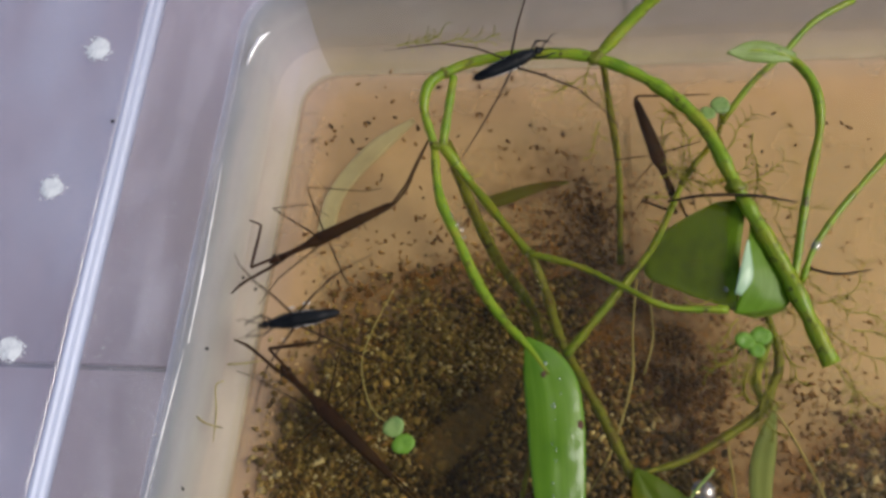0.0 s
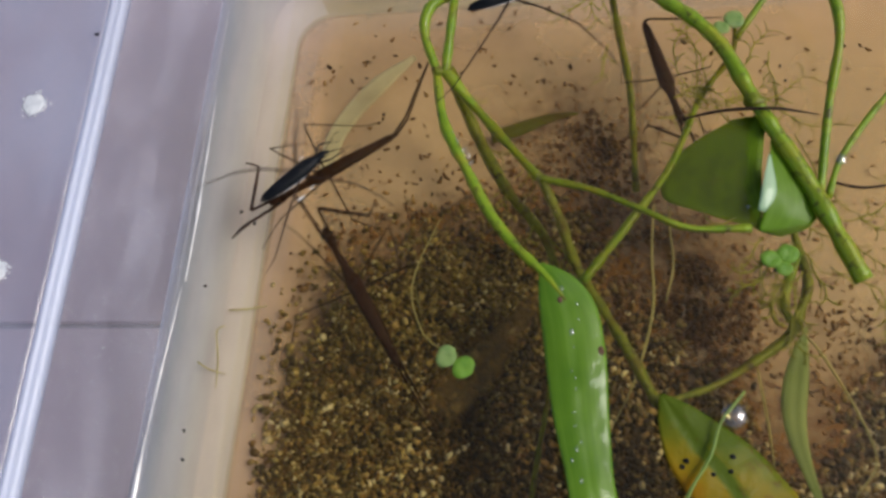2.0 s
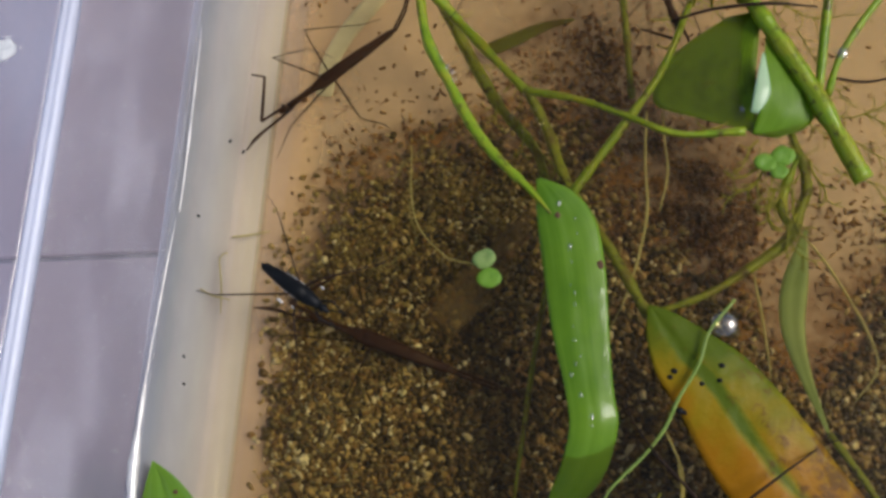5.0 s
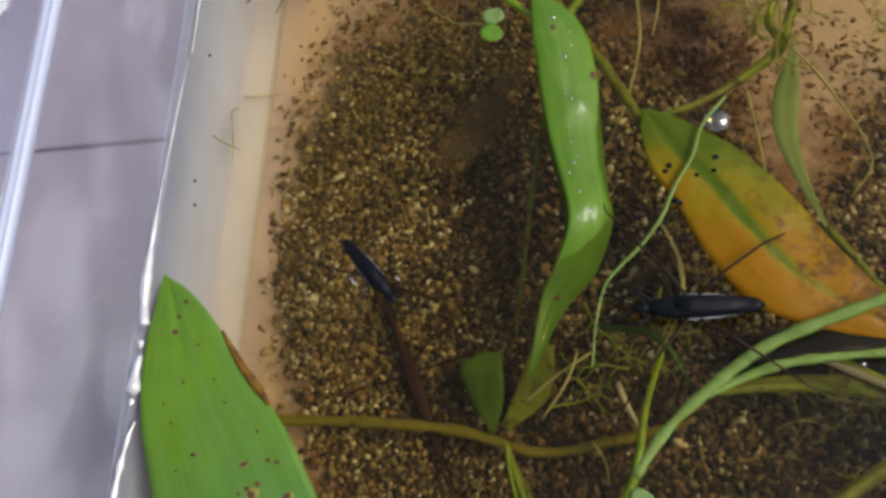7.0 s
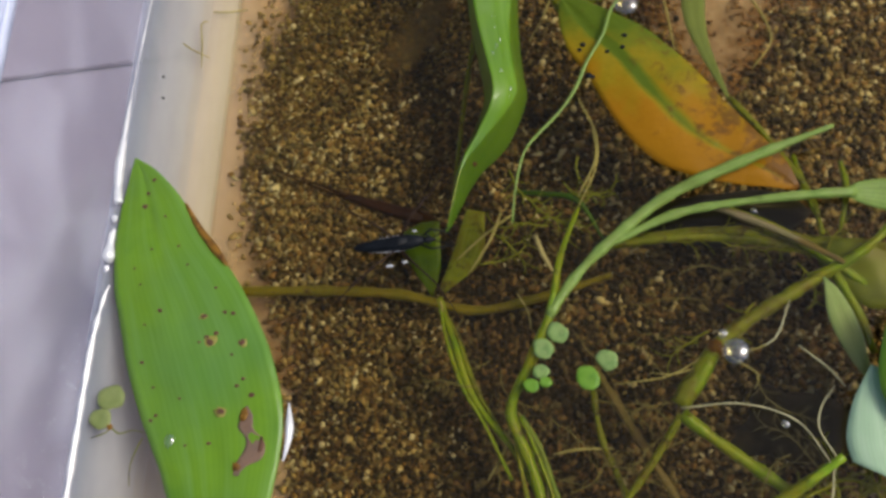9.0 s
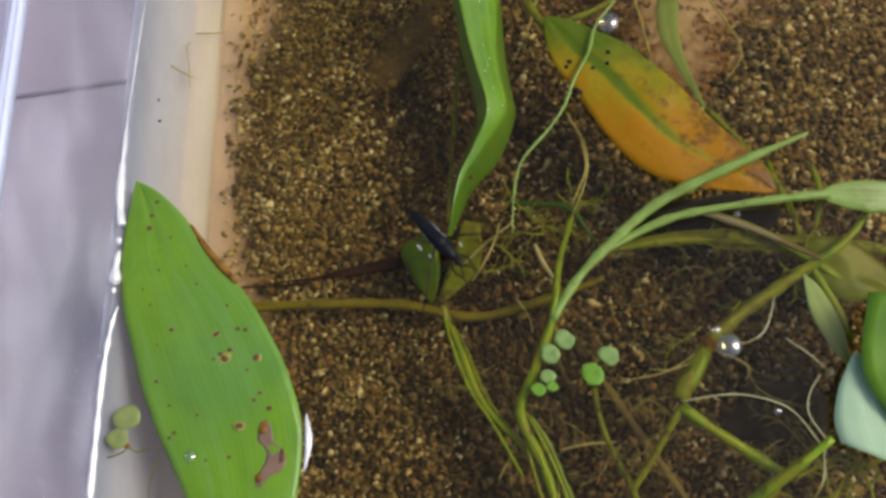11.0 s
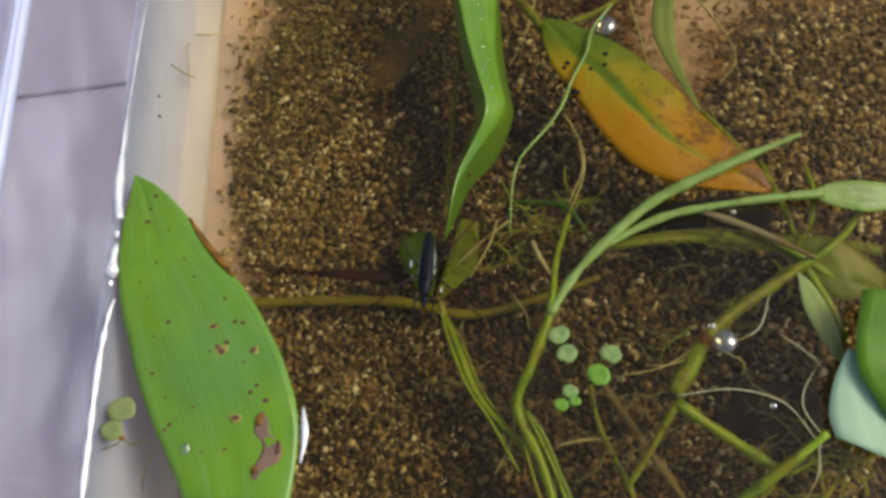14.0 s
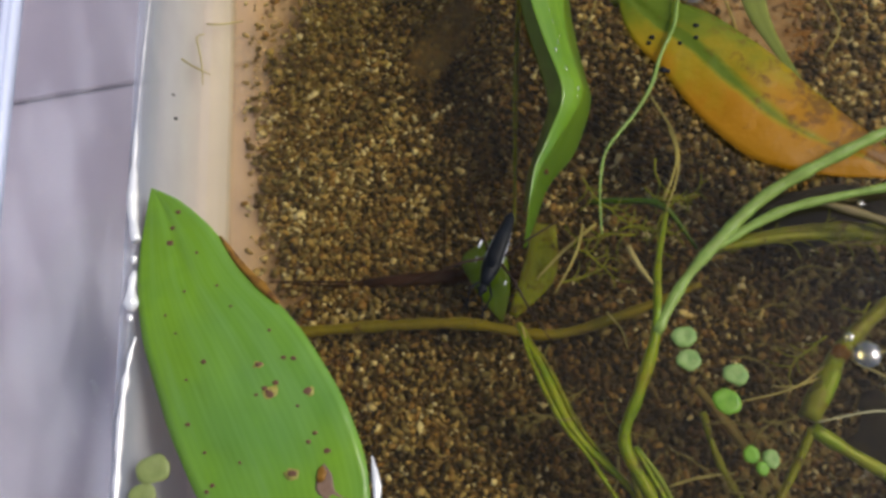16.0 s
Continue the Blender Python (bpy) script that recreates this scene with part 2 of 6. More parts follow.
SAND_FILM = grains("film_covered_grains", [(0.0, (0.085, 0.058, 0.016)), (0.3, (0.19, 0.135, 0.042)), (0.7, (0.33, 0.24, 0.085)), (0.95, (0.45, 0.35, 0.15)), (1.0, (0.66, 0.58, 0.36))], 0.9)
LITTER = grains("litter_scraps", [(0.0, (0.06, 0.038, 0.014)), (0.5, (0.14, 0.098, 0.04)), (0.85, (0.22, 0.17, 0.08)), (1.0, (0.32, 0.18, 0.07))])
STEM = leafy("green_stem", (0.13, 0.25, 0.007), (0.23, 0.37, 0.013), (0.33, 0.35, 0.018), 0.3, 0.15, 12, 240, blotch=(0.095, 0.09, 0.012), wet=0.8, spots=(560.0, 0.55, 0.68))
STEM_OLD = leafy("olive_stem", (0.11, 0.145, 0.009), (0.24, 0.295, 0.02), (0.16, 0.125, 0.017), 0.4, 0.15, 12, 330, blotch=(0.06, 0.045, 0.01), wet=0.4, spots=(620.0, 0.55, 0.67))
STEM_PALE = leafy("pale_green_stem", (0.17, 0.29, 0.045), (0.27, 0.395, 0.085), (0.22, 0.30, 0.06), 0.3, 0.2, 12, 300, blotch=(0.14, 0.20, 0.04), wet=0.5, spots=(620.0, 0.6, 0.72))
ROOT = mottled("root", [(0.3, (0.30, 0.27, 0.12)), (0.7, (0.50, 0.46, 0.24))], 300, 2000, 0.6)
ROOT_DARK = mottled("dark_fibre", [(0.3, (0.16, 0.14, 0.055)), (0.7, (0.28, 0.25, 0.11))], 300, 2000, 0.6)
MOSS = mottled("moss", [(0.3, (0.17, 0.21, 0.018)), (0.7, (0.33, 0.35, 0.045))], 300, 2000, 0.6, spec=0.2)
LEAF = leafy("fresh_green_leaf", (0.085, 0.215, 0.005), (0.165, 0.33, 0.010), None, 0.38, 0.3, 30, 90, vein_mix=0.03, wet=1.3, streak=0.4, pale=(0.24, 0.42, 0.045))
FOLD_LIT = leafy("folded_leaf_lit_half", (0.12, 0.28, 0.008), (0.22, 0.40, 0.016), None, 0.35, 0.35, 40, 60, wet=0.1, streak=0.35, pale=(0.30, 0.50, 0.06))
TORN = leafy("torn_leaf_patch", (0.13, 0.075, 0.04), (0.24, 0.15, 0.10), (0.20, 0.14, 0.11), 0.6, 0.15, 12, 420)
LEAF_BIG = leafy("floating_leaf", (0.08, 0.22, 0.022), (0.17, 0.34, 0.022), (0.13, 0.29, 0.045), 0.33, 0.25, 46, 40, vein_mix=0.05, wet=0.3, streak=0.4, pale=(0.22, 0.40, 0.14))
FOLD_DIM = leafy("folded_leaf_dim_half", (0.12, 0.22, 0.007), (0.20, 0.34, 0.012), (0.17, 0.25, 0.012), 0.35, 0.4, 40, 130, vein_mix=0.16, wet=0.1, streak=0.3, pale=(0.28, 0.40, 0.03), blotch=(0.075, 0.125, 0.006), spots=(190.0, 0.5, 0.75))
LEAF_PALE = leafy("pale_leaf_underside", (0.40, 0.62, 0.36), (0.55, 0.75, 0.48), None, 0.25, 0.3, 40, 90, vein_mix=0.06, wet=0.9, streak=0.5, pale=(0.68, 0.82, 0.62))


def yellowing(name):
    """A dying leaf: green by its base and midrib, orange towards the edges and tip, with brown flecks."""
    m, nt, nodes, links, bsdf = material(name)
    tc = nodes.new("ShaderNodeTexCoord")
    sep = nodes.new("ShaderNodeSeparateXYZ")
    links.new(tc.outputs["UV"], sep.inputs[0])

    def math_node(op, a, b):
        n = nodes.new("ShaderNodeMath")
        n.operation = op
        for k, v in enumerate((a, b)):
            if isinstance(v, (int, float)):
                n.inputs[k].default_value = v
            else:
                links.new(v, n.inputs[k])
        return n.outputs[0]

    n = noise_tex(nodes, 130.0, 4.0)
    links.new(tc.outputs["Object"], n.inputs["Vector"])
    side = math_node("ABSOLUTE", math_node("SUBTRACT", sep.outputs[0], 0.5), 0.0)
    rib = math_node("MAXIMUM", math_node("SUBTRACT", 0.9, math_node("MULTIPLY", side, 9.0)), 0.0)
    f = math_node("ADD", math_node("MULTIPLY", math_node("SUBTRACT", sep.outputs[1], 0.08), 2.0), math_node("MULTIPLY", math_node("SUBTRACT", 0.5, sep.outputs[0]), 0.9))
    f = math_node("SUBTRACT", f, rib)
    f = math_node("ADD", f, math_node("MULTIPLY", math_node("SUBTRACT", n.outputs["Fac"], 0.5), 1.4))
    r = ramp(nodes, [(0.0, (0.10, 0.15, 0.008)), (0.35, (0.20, 0.20, 0.009)), (0.65, (0.33, 0.225, 0.006)), (1.0, (0.39, 0.175, 0.004))])
    links.new(f, r.inputs[0])
    v = noise_tex(nodes, 480.0, 5.0, 0.65)
    links.new(tc.outputs["Object"], v.inputs["Vector"])
    vr = ramp(nodes, [(0.6, (0, 0, 0)), (0.74, (0.85, 0.85, 0.85))])
    worn = math_node("MULTIPLY", math_node("MULTIPLY", sep.outputs[0], sep.outputs[1]), 0.36)
    links.new(math_node("ADD", v.outputs["Fac"], math_node("SUBTRACT", worn, 0.06)), vr.inputs[0])
    mix = nodes.new("ShaderNodeMix")
    mix.data_type = "RGBA"
    links.new(vr.outputs[0], mix.inputs["Factor"]), links.new(r.outputs[0], mix.inputs["A"])
    bsdf.inputs["Specular IOR Level"].default_value = 0.2
    mix.inputs["B"].default_value = (0.15, 0.065, 0.012, 1)
    links.new(mix.outputs["Result"], bsdf.inputs["Base Color"])
    bsdf.inputs["Roughness"].default_value = 0.35
    bumped(nodes, links, bsdf, v.outputs["Fac"], 0.5, 0.0005)
    tr, sh = nodes.new("ShaderNodeBsdfTranslucent"), nodes.new("ShaderNodeMixShader")
    links.new(mix.outputs["Result"], tr.inputs["Color"])
    sh.inputs[0].default_value = 0.25
    links.new(bsdf.outputs[0], sh.inputs[1]), links.new(tr.outputs[0], sh.inputs[2])
    links.new(sh.outputs[0], nodes["Material Output"].inputs["Surface"])
    return m


LEAF_YELLOW = yellowing("yellowed_leaf")
BROWNED = leafy("withered_margin", (0.22, 0.10, 0.012), (0.30, 0.15, 0.02), (0.08, 0.03, 0.01), 0.5, 0.2, 20, 600)
LEAF_OLIVE = leafy("olive_leaf", (0.10, 0.145, 0.009), (0.19, 0.245, 0.018), (0.17, 0.14, 0.014), 0.3, 0.3, 40, 160, streak=0.3, pale=(0.24, 0.30, 0.04))
LEAF_ROT = leafy("decayed_leaf", (0.12, 0.08, 0.035), (0.24, 0.18, 0.09), (0.20, 0.17, 0.06), 0.6, 0.2, 30, 200)
LEAF_DULL = leafy("dull_olive_leaf", (0.09, 0.10, 0.012), (0.16, 0.17, 0.022), (0.13, 0.10, 0.018), 0.5, 0.3, 30, 160)
REED = leafy("ochre_reed", (0.15, 0.12, 0.010), (0.24, 0.20, 0.018), (0.14, 0.14, 0.016), 0.4, 0.15, 12, 200, blotch=(0.09, 0.06, 0.012), wet=0.3, spots=(420.0, 0.58, 0.7))
LEAF_SUNK = leafy("olive_leaf_half", (0.10, 0.15, 0.014), (0.17, 0.235, 0.028), (0.14, 0.15, 0.02), 0.35, 0.35, 30, 160, wet=0.3)
LEAF_GREEN_SUNK = leafy("sunken_green_leaf", (0.06, 0.13, 0.008), (0.12, 0.22, 0.015), (0.13, 0.15, 0.015), 0.4, 0.35, 30, 160)
LEAF_NARROW = leafy("pale_narrow_leaf", (0.25, 0.36, 0.13), (0.35, 0.46, 0.19), None, 0.35, 0.3, 24, 160, vein_mix=0.06, streak=0.3, pale=(0.42, 0.52, 0.26))
GRASS = leafy("dark_water_grass", (0.03, 0.085, 0.006), (0.055, 0.14, 0.010), (0.07, 0.12, 0.012), 0.4, 0.2, 12, 300)
HUSK = mottled("dry_husk", [(0.3, (0.34, 0.30, 0.2)), (0.7, (0.52, 0.48, 0.36))], 400, 2000, 0.6)
SPOT = mottled("brown_spot", [(0.3, (0.06, 0.025, 0.012)), (0.7, (0.14, 0.06, 0.025))], 800, 4000, 0.7)
SPOT_PALE = mottled("tan_halo", [(0.3, (0.20, 0.20, 0.03)), (0.7, (0.30, 0.26, 0.05))], 800, 4000, 0.6)
DUCKWEED = leafy("duckweed", (0.13, 0.34, 0.022), (0.22, 0.45, 0.045), (0.24, 0.44, 0.06), 0.4, 0.3, 10, 420, wet=0.3, blotch=(0.11, 0.30, 0.03), spots=(500.0, 0.55, 0.72))
DUCKWEED_LIGHT = leafy("yellowish_duckweed", (0.20, 0.36, 0.08), (0.32, 0.48, 0.14), (0.36, 0.46, 0.18), 0.4, 0.3, 10, 420, wet=0.15, blotch=(0.16, 0.32, 0.08), spots=(500.0, 0.52, 0.7))
DUCKWEED_PALE = leafy("bleached_duckweed", (0.26, 0.33, 0.10), (0.36, 0.42, 0.16), None, 0.3, 0.3, 10, 500)
BLACK = mottled("black_shell", [(0.3, (0.003, 0.004, 0.005)), (0.7, (0.009, 0.011, 0.015))], 500, 3000, 0.45, spec=0.15)
SILVER = mottled("silvery_hair", [(0.3, (0.35, 0.38, 0.42)), (0.7, (0.6, 0.62, 0.65))], 1500, 5000, 0.4)
BROWN = mottled("brown_shell", [(0.3, (0.018, 0.007, 0.004)), (0.7, (0.050, 0.020, 0.010))], 500, 3000, 0.5, spec=0.15)
LEG = mottled("thin_leg", [(0.3, (0.016, 0.008, 0.005)), (0.7, (0.040, 0.022, 0.013))], 800, 4000, 0.5, spec=0.15)
STONE = mottled("black_stone", [(0.3, (0.006, 0.006, 0.006)), (0.7, (0.022, 0.020, 0.018))], 150, 900, 0.45, spec=0.25)
STONE_SILTED = mottled("silted_stone", [(0.35, (0.018, 0.015, 0.012)), (0.55, (0.055, 0.042, 0.027)), (0.7, (0.11, 0.08, 0.046))], 180, 1200, 0.7, spec=0.2)
LIME = mottled("dried_lime", [(0.3, (0.50, 0.53, 0.58)), (0.5, (0.70, 0.73, 0.77)), (0.7, (0.82, 0.84, 0.87))], 900, 4000, 0.9, 0.6)


# ---- mesh helpers ----
def part(name, bm, mat, parent=None, label="", smooth=True):
    me = bpy.data.meshes.new(name)
    if smooth:
        for fc in bm.faces:
            fc.smooth = True
    bm.to_mesh(me)
    bm.free()
    me.materials.append(mat)
    ob = new(name, me)
    ob.parent = parent
    return tagged(ob, label)


def thing(name, label, category, x=0.0, y=0.0, z=0.0, group="", turn=0.0):
    ob = new(name)
    ob.empty_display_size = 0.005
    ob.matrix_basis = pose(x * MM, y * MM, z * MM, 0, 0, turn)
    return tagged(ob, label, category, group)


def smooth_line(points, step=1.2):
    """A Catmull-Rom line through points, in millimetres."""
    p = [Vector(q) for q in points]
    p = [p[0] * 2 - p[1]] + p + [p[-1] * 2 - p[-2]]
    out = []
    for i in range(1, len(p) - 2):
        a, b, c, d = p[i - 1 : i + 3]
        n = max(2, int((c - b).length / step))
        for k in range(n):
            t = k / n
            out.append(0.5 * ((2 * b) + (c - a) * t + (2 * a - 5 * b + 4 * c - d) * t * t + (3 * b - a - 3 * c + d) * t ** 3))
    out.append(p[-2])
    return out


def spread(values, s):
    """The value at share s of a short list."""
    f = s * (len(values) - 1)
    i = min(int(f), len(values) - 2)
    return values[i] + (values[i + 1] - values[i]) * (f - i)


def tube_into(bm, points, radii, sides=7, step=1.2, wobble=0.0, origin=(0, 0, 0)):
    """A closed tapered tube along a smoothed line, into bm. Millimetres."""
    line = smooth_line(points, step)
    uv = bm.loops.layers.uv.verify()
    o = Vector(origin)
    rings, side = [], Vector((0.31, 0.17, 0.93)).normalized()
    for i, q in enumerate(line):
        d = (line[min(i + 1, len(line) - 1)] - line[max(i - 1, 0)]).normalized()
        side = (side - d * side.dot(d)).normalized()
        up = d.cross(side)
        r = spread(radii, i / (len(line) - 1)) * (1 + wobble * noise.noise(q * 0.45))
        rings.append([bm.verts.new((q - o + (side * math.cos(a) + up * math.sin(a)) * r) * MM) for a in (6.28318 * k / sides for k in range(sides))])
    for i in range(len(rings) - 1):
        for k in range(sides):
            fc = bm.faces.new((rings[i][k], rings[i][(k + 1) % sides], rings[i + 1][(k + 1) % sides], rings[i + 1][k]))
            for lp, (u, v) in zip(fc.loops, ((k, i), (k + 1, i), (k + 1, i + 1), (k, i + 1))):
                lp[uv].uv = (u / sides, v / len(rings))
    bm.faces.new(rings[0][::-1])
    bm.faces.new(rings[-1])
    return bm


def tube(points, radii, sides=7, step=1.2, wobble=0.0, origin=(0, 0, 0)):
    return tube_into(bmesh.new(), points, radii, sides, step, wobble, origin)


def lined(points, n):
    """n evenly spaced points on a smoothed line."""
    line = smooth_line(points, 0.6)
    run = [0.0]
    for a, b in zip(line, line[1:]):
        run.append(run[-1] + (b - a).length)
    out, j = [], 0
    for k in range(n):
        s = run[-1] * k / (n - 1)
        while j < len(run) - 2 and run[j + 1] < s:
            j += 1
        span = max(run[j + 1] - run[j], 1e-6)
        out.append(line[j].lerp(line[j + 1], min(1.0, (s - run[j]) / span)))
    return out


def blade(left, right, camber=0.6, thick=0.3, ripple=0.15, n=36, m=10, midrib=0.25, origin=(0, 0, 0), sag=0.0):
    """A leaf between two edges, each a short line from base to tip: arched by camber, rippled, with a midrib and real thickness."""
    bm = bmesh.new()
    uv = bm.loops.layers.uv.verify()
    a, b, o = lined(left, n), lined(right, n), Vector(origin)
    top, low = [], []
    for i in range(n):
        rt, rl = [], []
        for k in range(m + 1):
            s = k / m
            q = a[i].lerp(b[i], s)
            wide = (b[i] - a[i]).length
            lift = camber * wide / 10 * (1 - (2 * s - 1) ** 2)
            q.z += lift + ripple * noise.noise(q * 0.12) * min(1.0, wide / 4) + ripple * 0.5 * noise.noise(q * 0.4)
            q.z -= midrib * math.exp(-((s - 0.5) * m / 1.1) ** 2) * min(1.0, wide / 5) + sag * math.sin(3.14159 * i / (n - 1))
            edge = 0.25 + 0.75 * min(1.0, min(s, 1 - s) * 5)
            rt.append(bm.verts.new((q - o) * MM))
            rl.append(bm.verts.new((q - o - Vector((0, 0, thick * edge))) * MM))
        top.append(rt), low.append(rl)

    def quad(vs, uvs):
        fc = bm.faces.new(vs)
        for lp, c in zip(fc.loops, uvs):
            lp[uv].uv = c

    for i in range(n - 1):
        for k in range(m):
            c = [(k / m, i / n), ((k + 1) / m, i / n), ((k + 1) / m, (i + 1) / n), (k / m, (i + 1) / n)]
            quad((top[i][k], top[i][k + 1], top[i + 1][k + 1], top[i + 1][k]), c)
            quad((low[i + 1][k], low[i + 1][k + 1], low[i][k + 1], low[i][k]), c[::-1])
        for k in (0, m):
            vs = (top[i][k], top[i + 1][k], low[i + 1][k], low[i][k])
            quad(vs if k == 0 else vs[::-1], [(k / m, i / n)] * 4)
    for i in (0, n - 1):
        for k in range(m):
            vs = (top[i][k], low[i][k], low[i][k + 1], top[i][k + 1])
            quad(vs if i == 0 else vs[::-1], [(k / m, i / n)] * 4)
    bmesh.ops.recalc_face_normals(bm, faces=bm.faces)
    return bm


def on_face(ob, x, y, lift=0.02):
    """The height, in millimetres, of a leaf's upper face over (x, y)."""
    me = ob.data
    o = ob.matrix_basis.translation
    best = None
    for p in me.polygons:
        c = (p.center + o) / MM
        d = (c.x - x) ** 2 + (c.y - y) ** 2
        if p.normal.z > 0.2 and (best is None or d < best[0]):
            best = (d, c.z)
    return best[1] + lift


def blob(rx, ry, rz, rings=8, sides=12, lump=0.0, seed=0, at=(0, 0, 0)):
    """A rounded, slightly uneven body."""
    bm = bmesh.new()
    bmesh.ops.create_uvsphere(bm, u_segments=sides, v_segments=rings, radius=1.0)
    for v in bm.verts:
        k = 1 + lump * noise.noise(v.co * 1.3 + Vector((seed * 3.1, seed * 1.7, 0)))
        v.co = Vector((v.co.x * rx * k + at[0], v.co.y * ry * k + at[1], v.co.z * rz * k + at[2])) * MM
    return bm


def loft(rings_, sides=12):
    """A body along y: rows of (y, half width, half height, z)."""
    bm = bmesh.new()
    rs = []
    for y, w, h, z in rings_:
        rs.append([bm.verts.new(Vector((w * math.cos(a), y, z + h * math.sin(a))) * MM) for a in (6.28318 * k / sides for k in range(sides))])
    for p, q in zip(rs, rs[1:]):
        for k in range(sides):
            bm.faces.new((p[k], p[(k + 1) % sides], q[(k + 1) % sides], q[k]))
    bm.faces.new(rs[0][::-1]), bm.faces.new(rs[-1])
    bmesh.ops.recalc_face_normals(bm, faces=bm.faces)
    return bm


# ---- the tub's plan: a rounded box whose back runs askew ----
CORNERS = [(-46.0, -135.0), (118.0, -135.0), (118.0, 108.0), (-46.0, 77.5)]


def footprint(offset, radius=7.0, k=8):
    """The tub's inner floor outline, moved outwards by offset, with round corners; counter-clockwise."""
    c = [Vector(p) for p in CORNERS]
    lines = []
    for a, b in zip(c, c[1:] + c[:1]):
        d = (b - a).normalized()
        lines.append((a + Vector((d.y, -d.x)) * offset, d))
    pts = []
    for i in range(4):
        (p, d), (q, e) = lines[i - 1], lines[i]
        cross = d.x * e.y - d.y * e.x
        t = ((q - p).x * e.y - (q - p).y * e.x) / cross
        corner = p + d * t
        r = radius + offset * 0.5
        turn = math.acos(max(-1, min(1, d.dot(e))))
        back = r * math.tan(turn / 2)
        start, centre = corner - d * back, corner - d * back + Vector((-d.y, d.x)) * r
        for j in range(k + 1):
            a = turn * j / k
            s = start - centre
            pts.append(centre + Vector((s.x * math.cos(a) - s.y * math.sin(a), s.x * math.sin(a) + s.y * math.cos(a))))
    return pts


def shell(profile, radius=7.0):
    """A ring swept round the tub: rows of (offset, z)."""
    bm = bmesh.new()
    rings = [[bm.verts.new((p.x * MM, p.y * MM, z * MM)) for p in footprint(o, radius)] for o, z in profile]
    rings.append(rings[0])
    for a, b in zip(rings, rings[1:]):
        n = len(a)
        for k in range(n):
            bm.faces.new((a[k], a[(k + 1) % n], b[(k + 1) % n], b[k]))
    bmesh.ops.recalc_face_normals(bm, faces=bm.faces)
    return bm


def two_skins(inner, outer, radius=7.0):
    """The inner and the outer skin of one band of the tub's wall: rows of (offset, z)."""
    bm = bmesh.new()
    for profile in (inner, outer):
        rings = [[bm.verts.new((p.x * MM, p.y * MM, z * MM)) for p in footprint(o, radius)] for o, z in profile]
        for a, b in zip(rings, rings[1:]):
            n = len(a)
            for k in range(n):
                bm.faces.new((a[k], a[(k + 1) % n], b[(k + 1) % n], b[k]))
    bmesh.ops.recalc_face_normals(bm, faces=bm.faces)
    return bm


def sheets(offset, top, low):
    """Two level skins of the tub's bottom."""
    bm = bmesh.new()
    for z in (top, low):
        bm.faces.new([bm.verts.new((p.x * MM, p.y * MM, z * MM)) for p in footprint(offset)])
    return bm


def plate(offset, z, thick):
    bm = bmesh.new()
    top = [bm.verts.new((p.x * MM, p.y * MM, z * MM)) for p in footprint(offset)]
    f = bm.faces.new(top)
    if thick:
        r = bmesh.ops.extrude_face_region(bm, geom=[f])
        for v in r["geom"]:
            if isinstance(v, bmesh.types.BMVert):
                v.co.z -= thick * MM
        bmesh.ops.recalc_face_normals(bm, faces=bm.faces)
    return bm


def build_tub():
    tub = thing("plastic_tub", "clear plastic storage tub half full of water on tiles", "plastic tub", 0, 0, FLOOR)
    tub.matrix_basis = pose(0, 0, 0)
    part("bottom", sheets(0.0, 0.0, -1.2), PLASTIC_BASE, tub, smooth=False)
    part("fillet", two_skins([(0, 0), (1.0, 0.12), (2.0, 0.5), (3.0, 1.2), (3.7, 2.0), (4.1, 2.8)], [(0, -1.3), (1.6, -1.2), (3.4, -0.5), (5.4, 2.4)]), PLASTIC_FILLET, tub, "rounded clear edge of the bottom")
    part("lower_wall", two_skins([(4.1, 2.8), (4.8, 5.0), (7.6, 18.0)], [(5.4, 2.4), (6.2, 4.6), (8.9, 17.8)]), PLASTIC_WET, tub, "wall below the water line, refracted grey-cream gradient painted in")
    part("refracted_edge_line", two_skins([(-0.5, 0.06), (0.0, 0.09), (0.45, 0.13)], []), CREASE, tub, "dark refraction line painted along the bottom crease")
    part("upper_wall", two_skins([(7.6, 18.0), (11.9, 44.0)], [(8.9, 17.8), (13.2, 43.6)]), PLASTIC, tub, "clear lavender wall above the water")
    part("rim_bead", shell([(11.95, 44.0), (12.15, 44.9), (12.45, 45.2), (12.75, 45.25), (13.0, 45.08), (13.2, 45.05), (13.4, 45.25), (13.65, 45.3), (13.9, 45.15), (14.1, 45.0), (13.25, 43.6)]), PLASTIC_BEAD, tub, "raised bead along the rim, its highlight painted as whitish haze")
    part("rim", shell([(14.1, 45.0), (14.6, 45.0), (43.2, 45.0), (44.0, 44.9), (45.5, 43.0), (45.5, 40.0), (44.6, 40.0), (44.2, 43.4), (14.2, 44.0)]), PLASTIC_RIM, tub, "wide flat clear rim")
    ring = part("foot_ring", shell([(-3.0, -1.3), (-3.4, FLOOR), (-4.8, FLOOR), (-5.2, -1.3)]), PLASTIC_BASE, tub)
    for pane in tub.children:
        pane.visible_shadow = False
    return tub


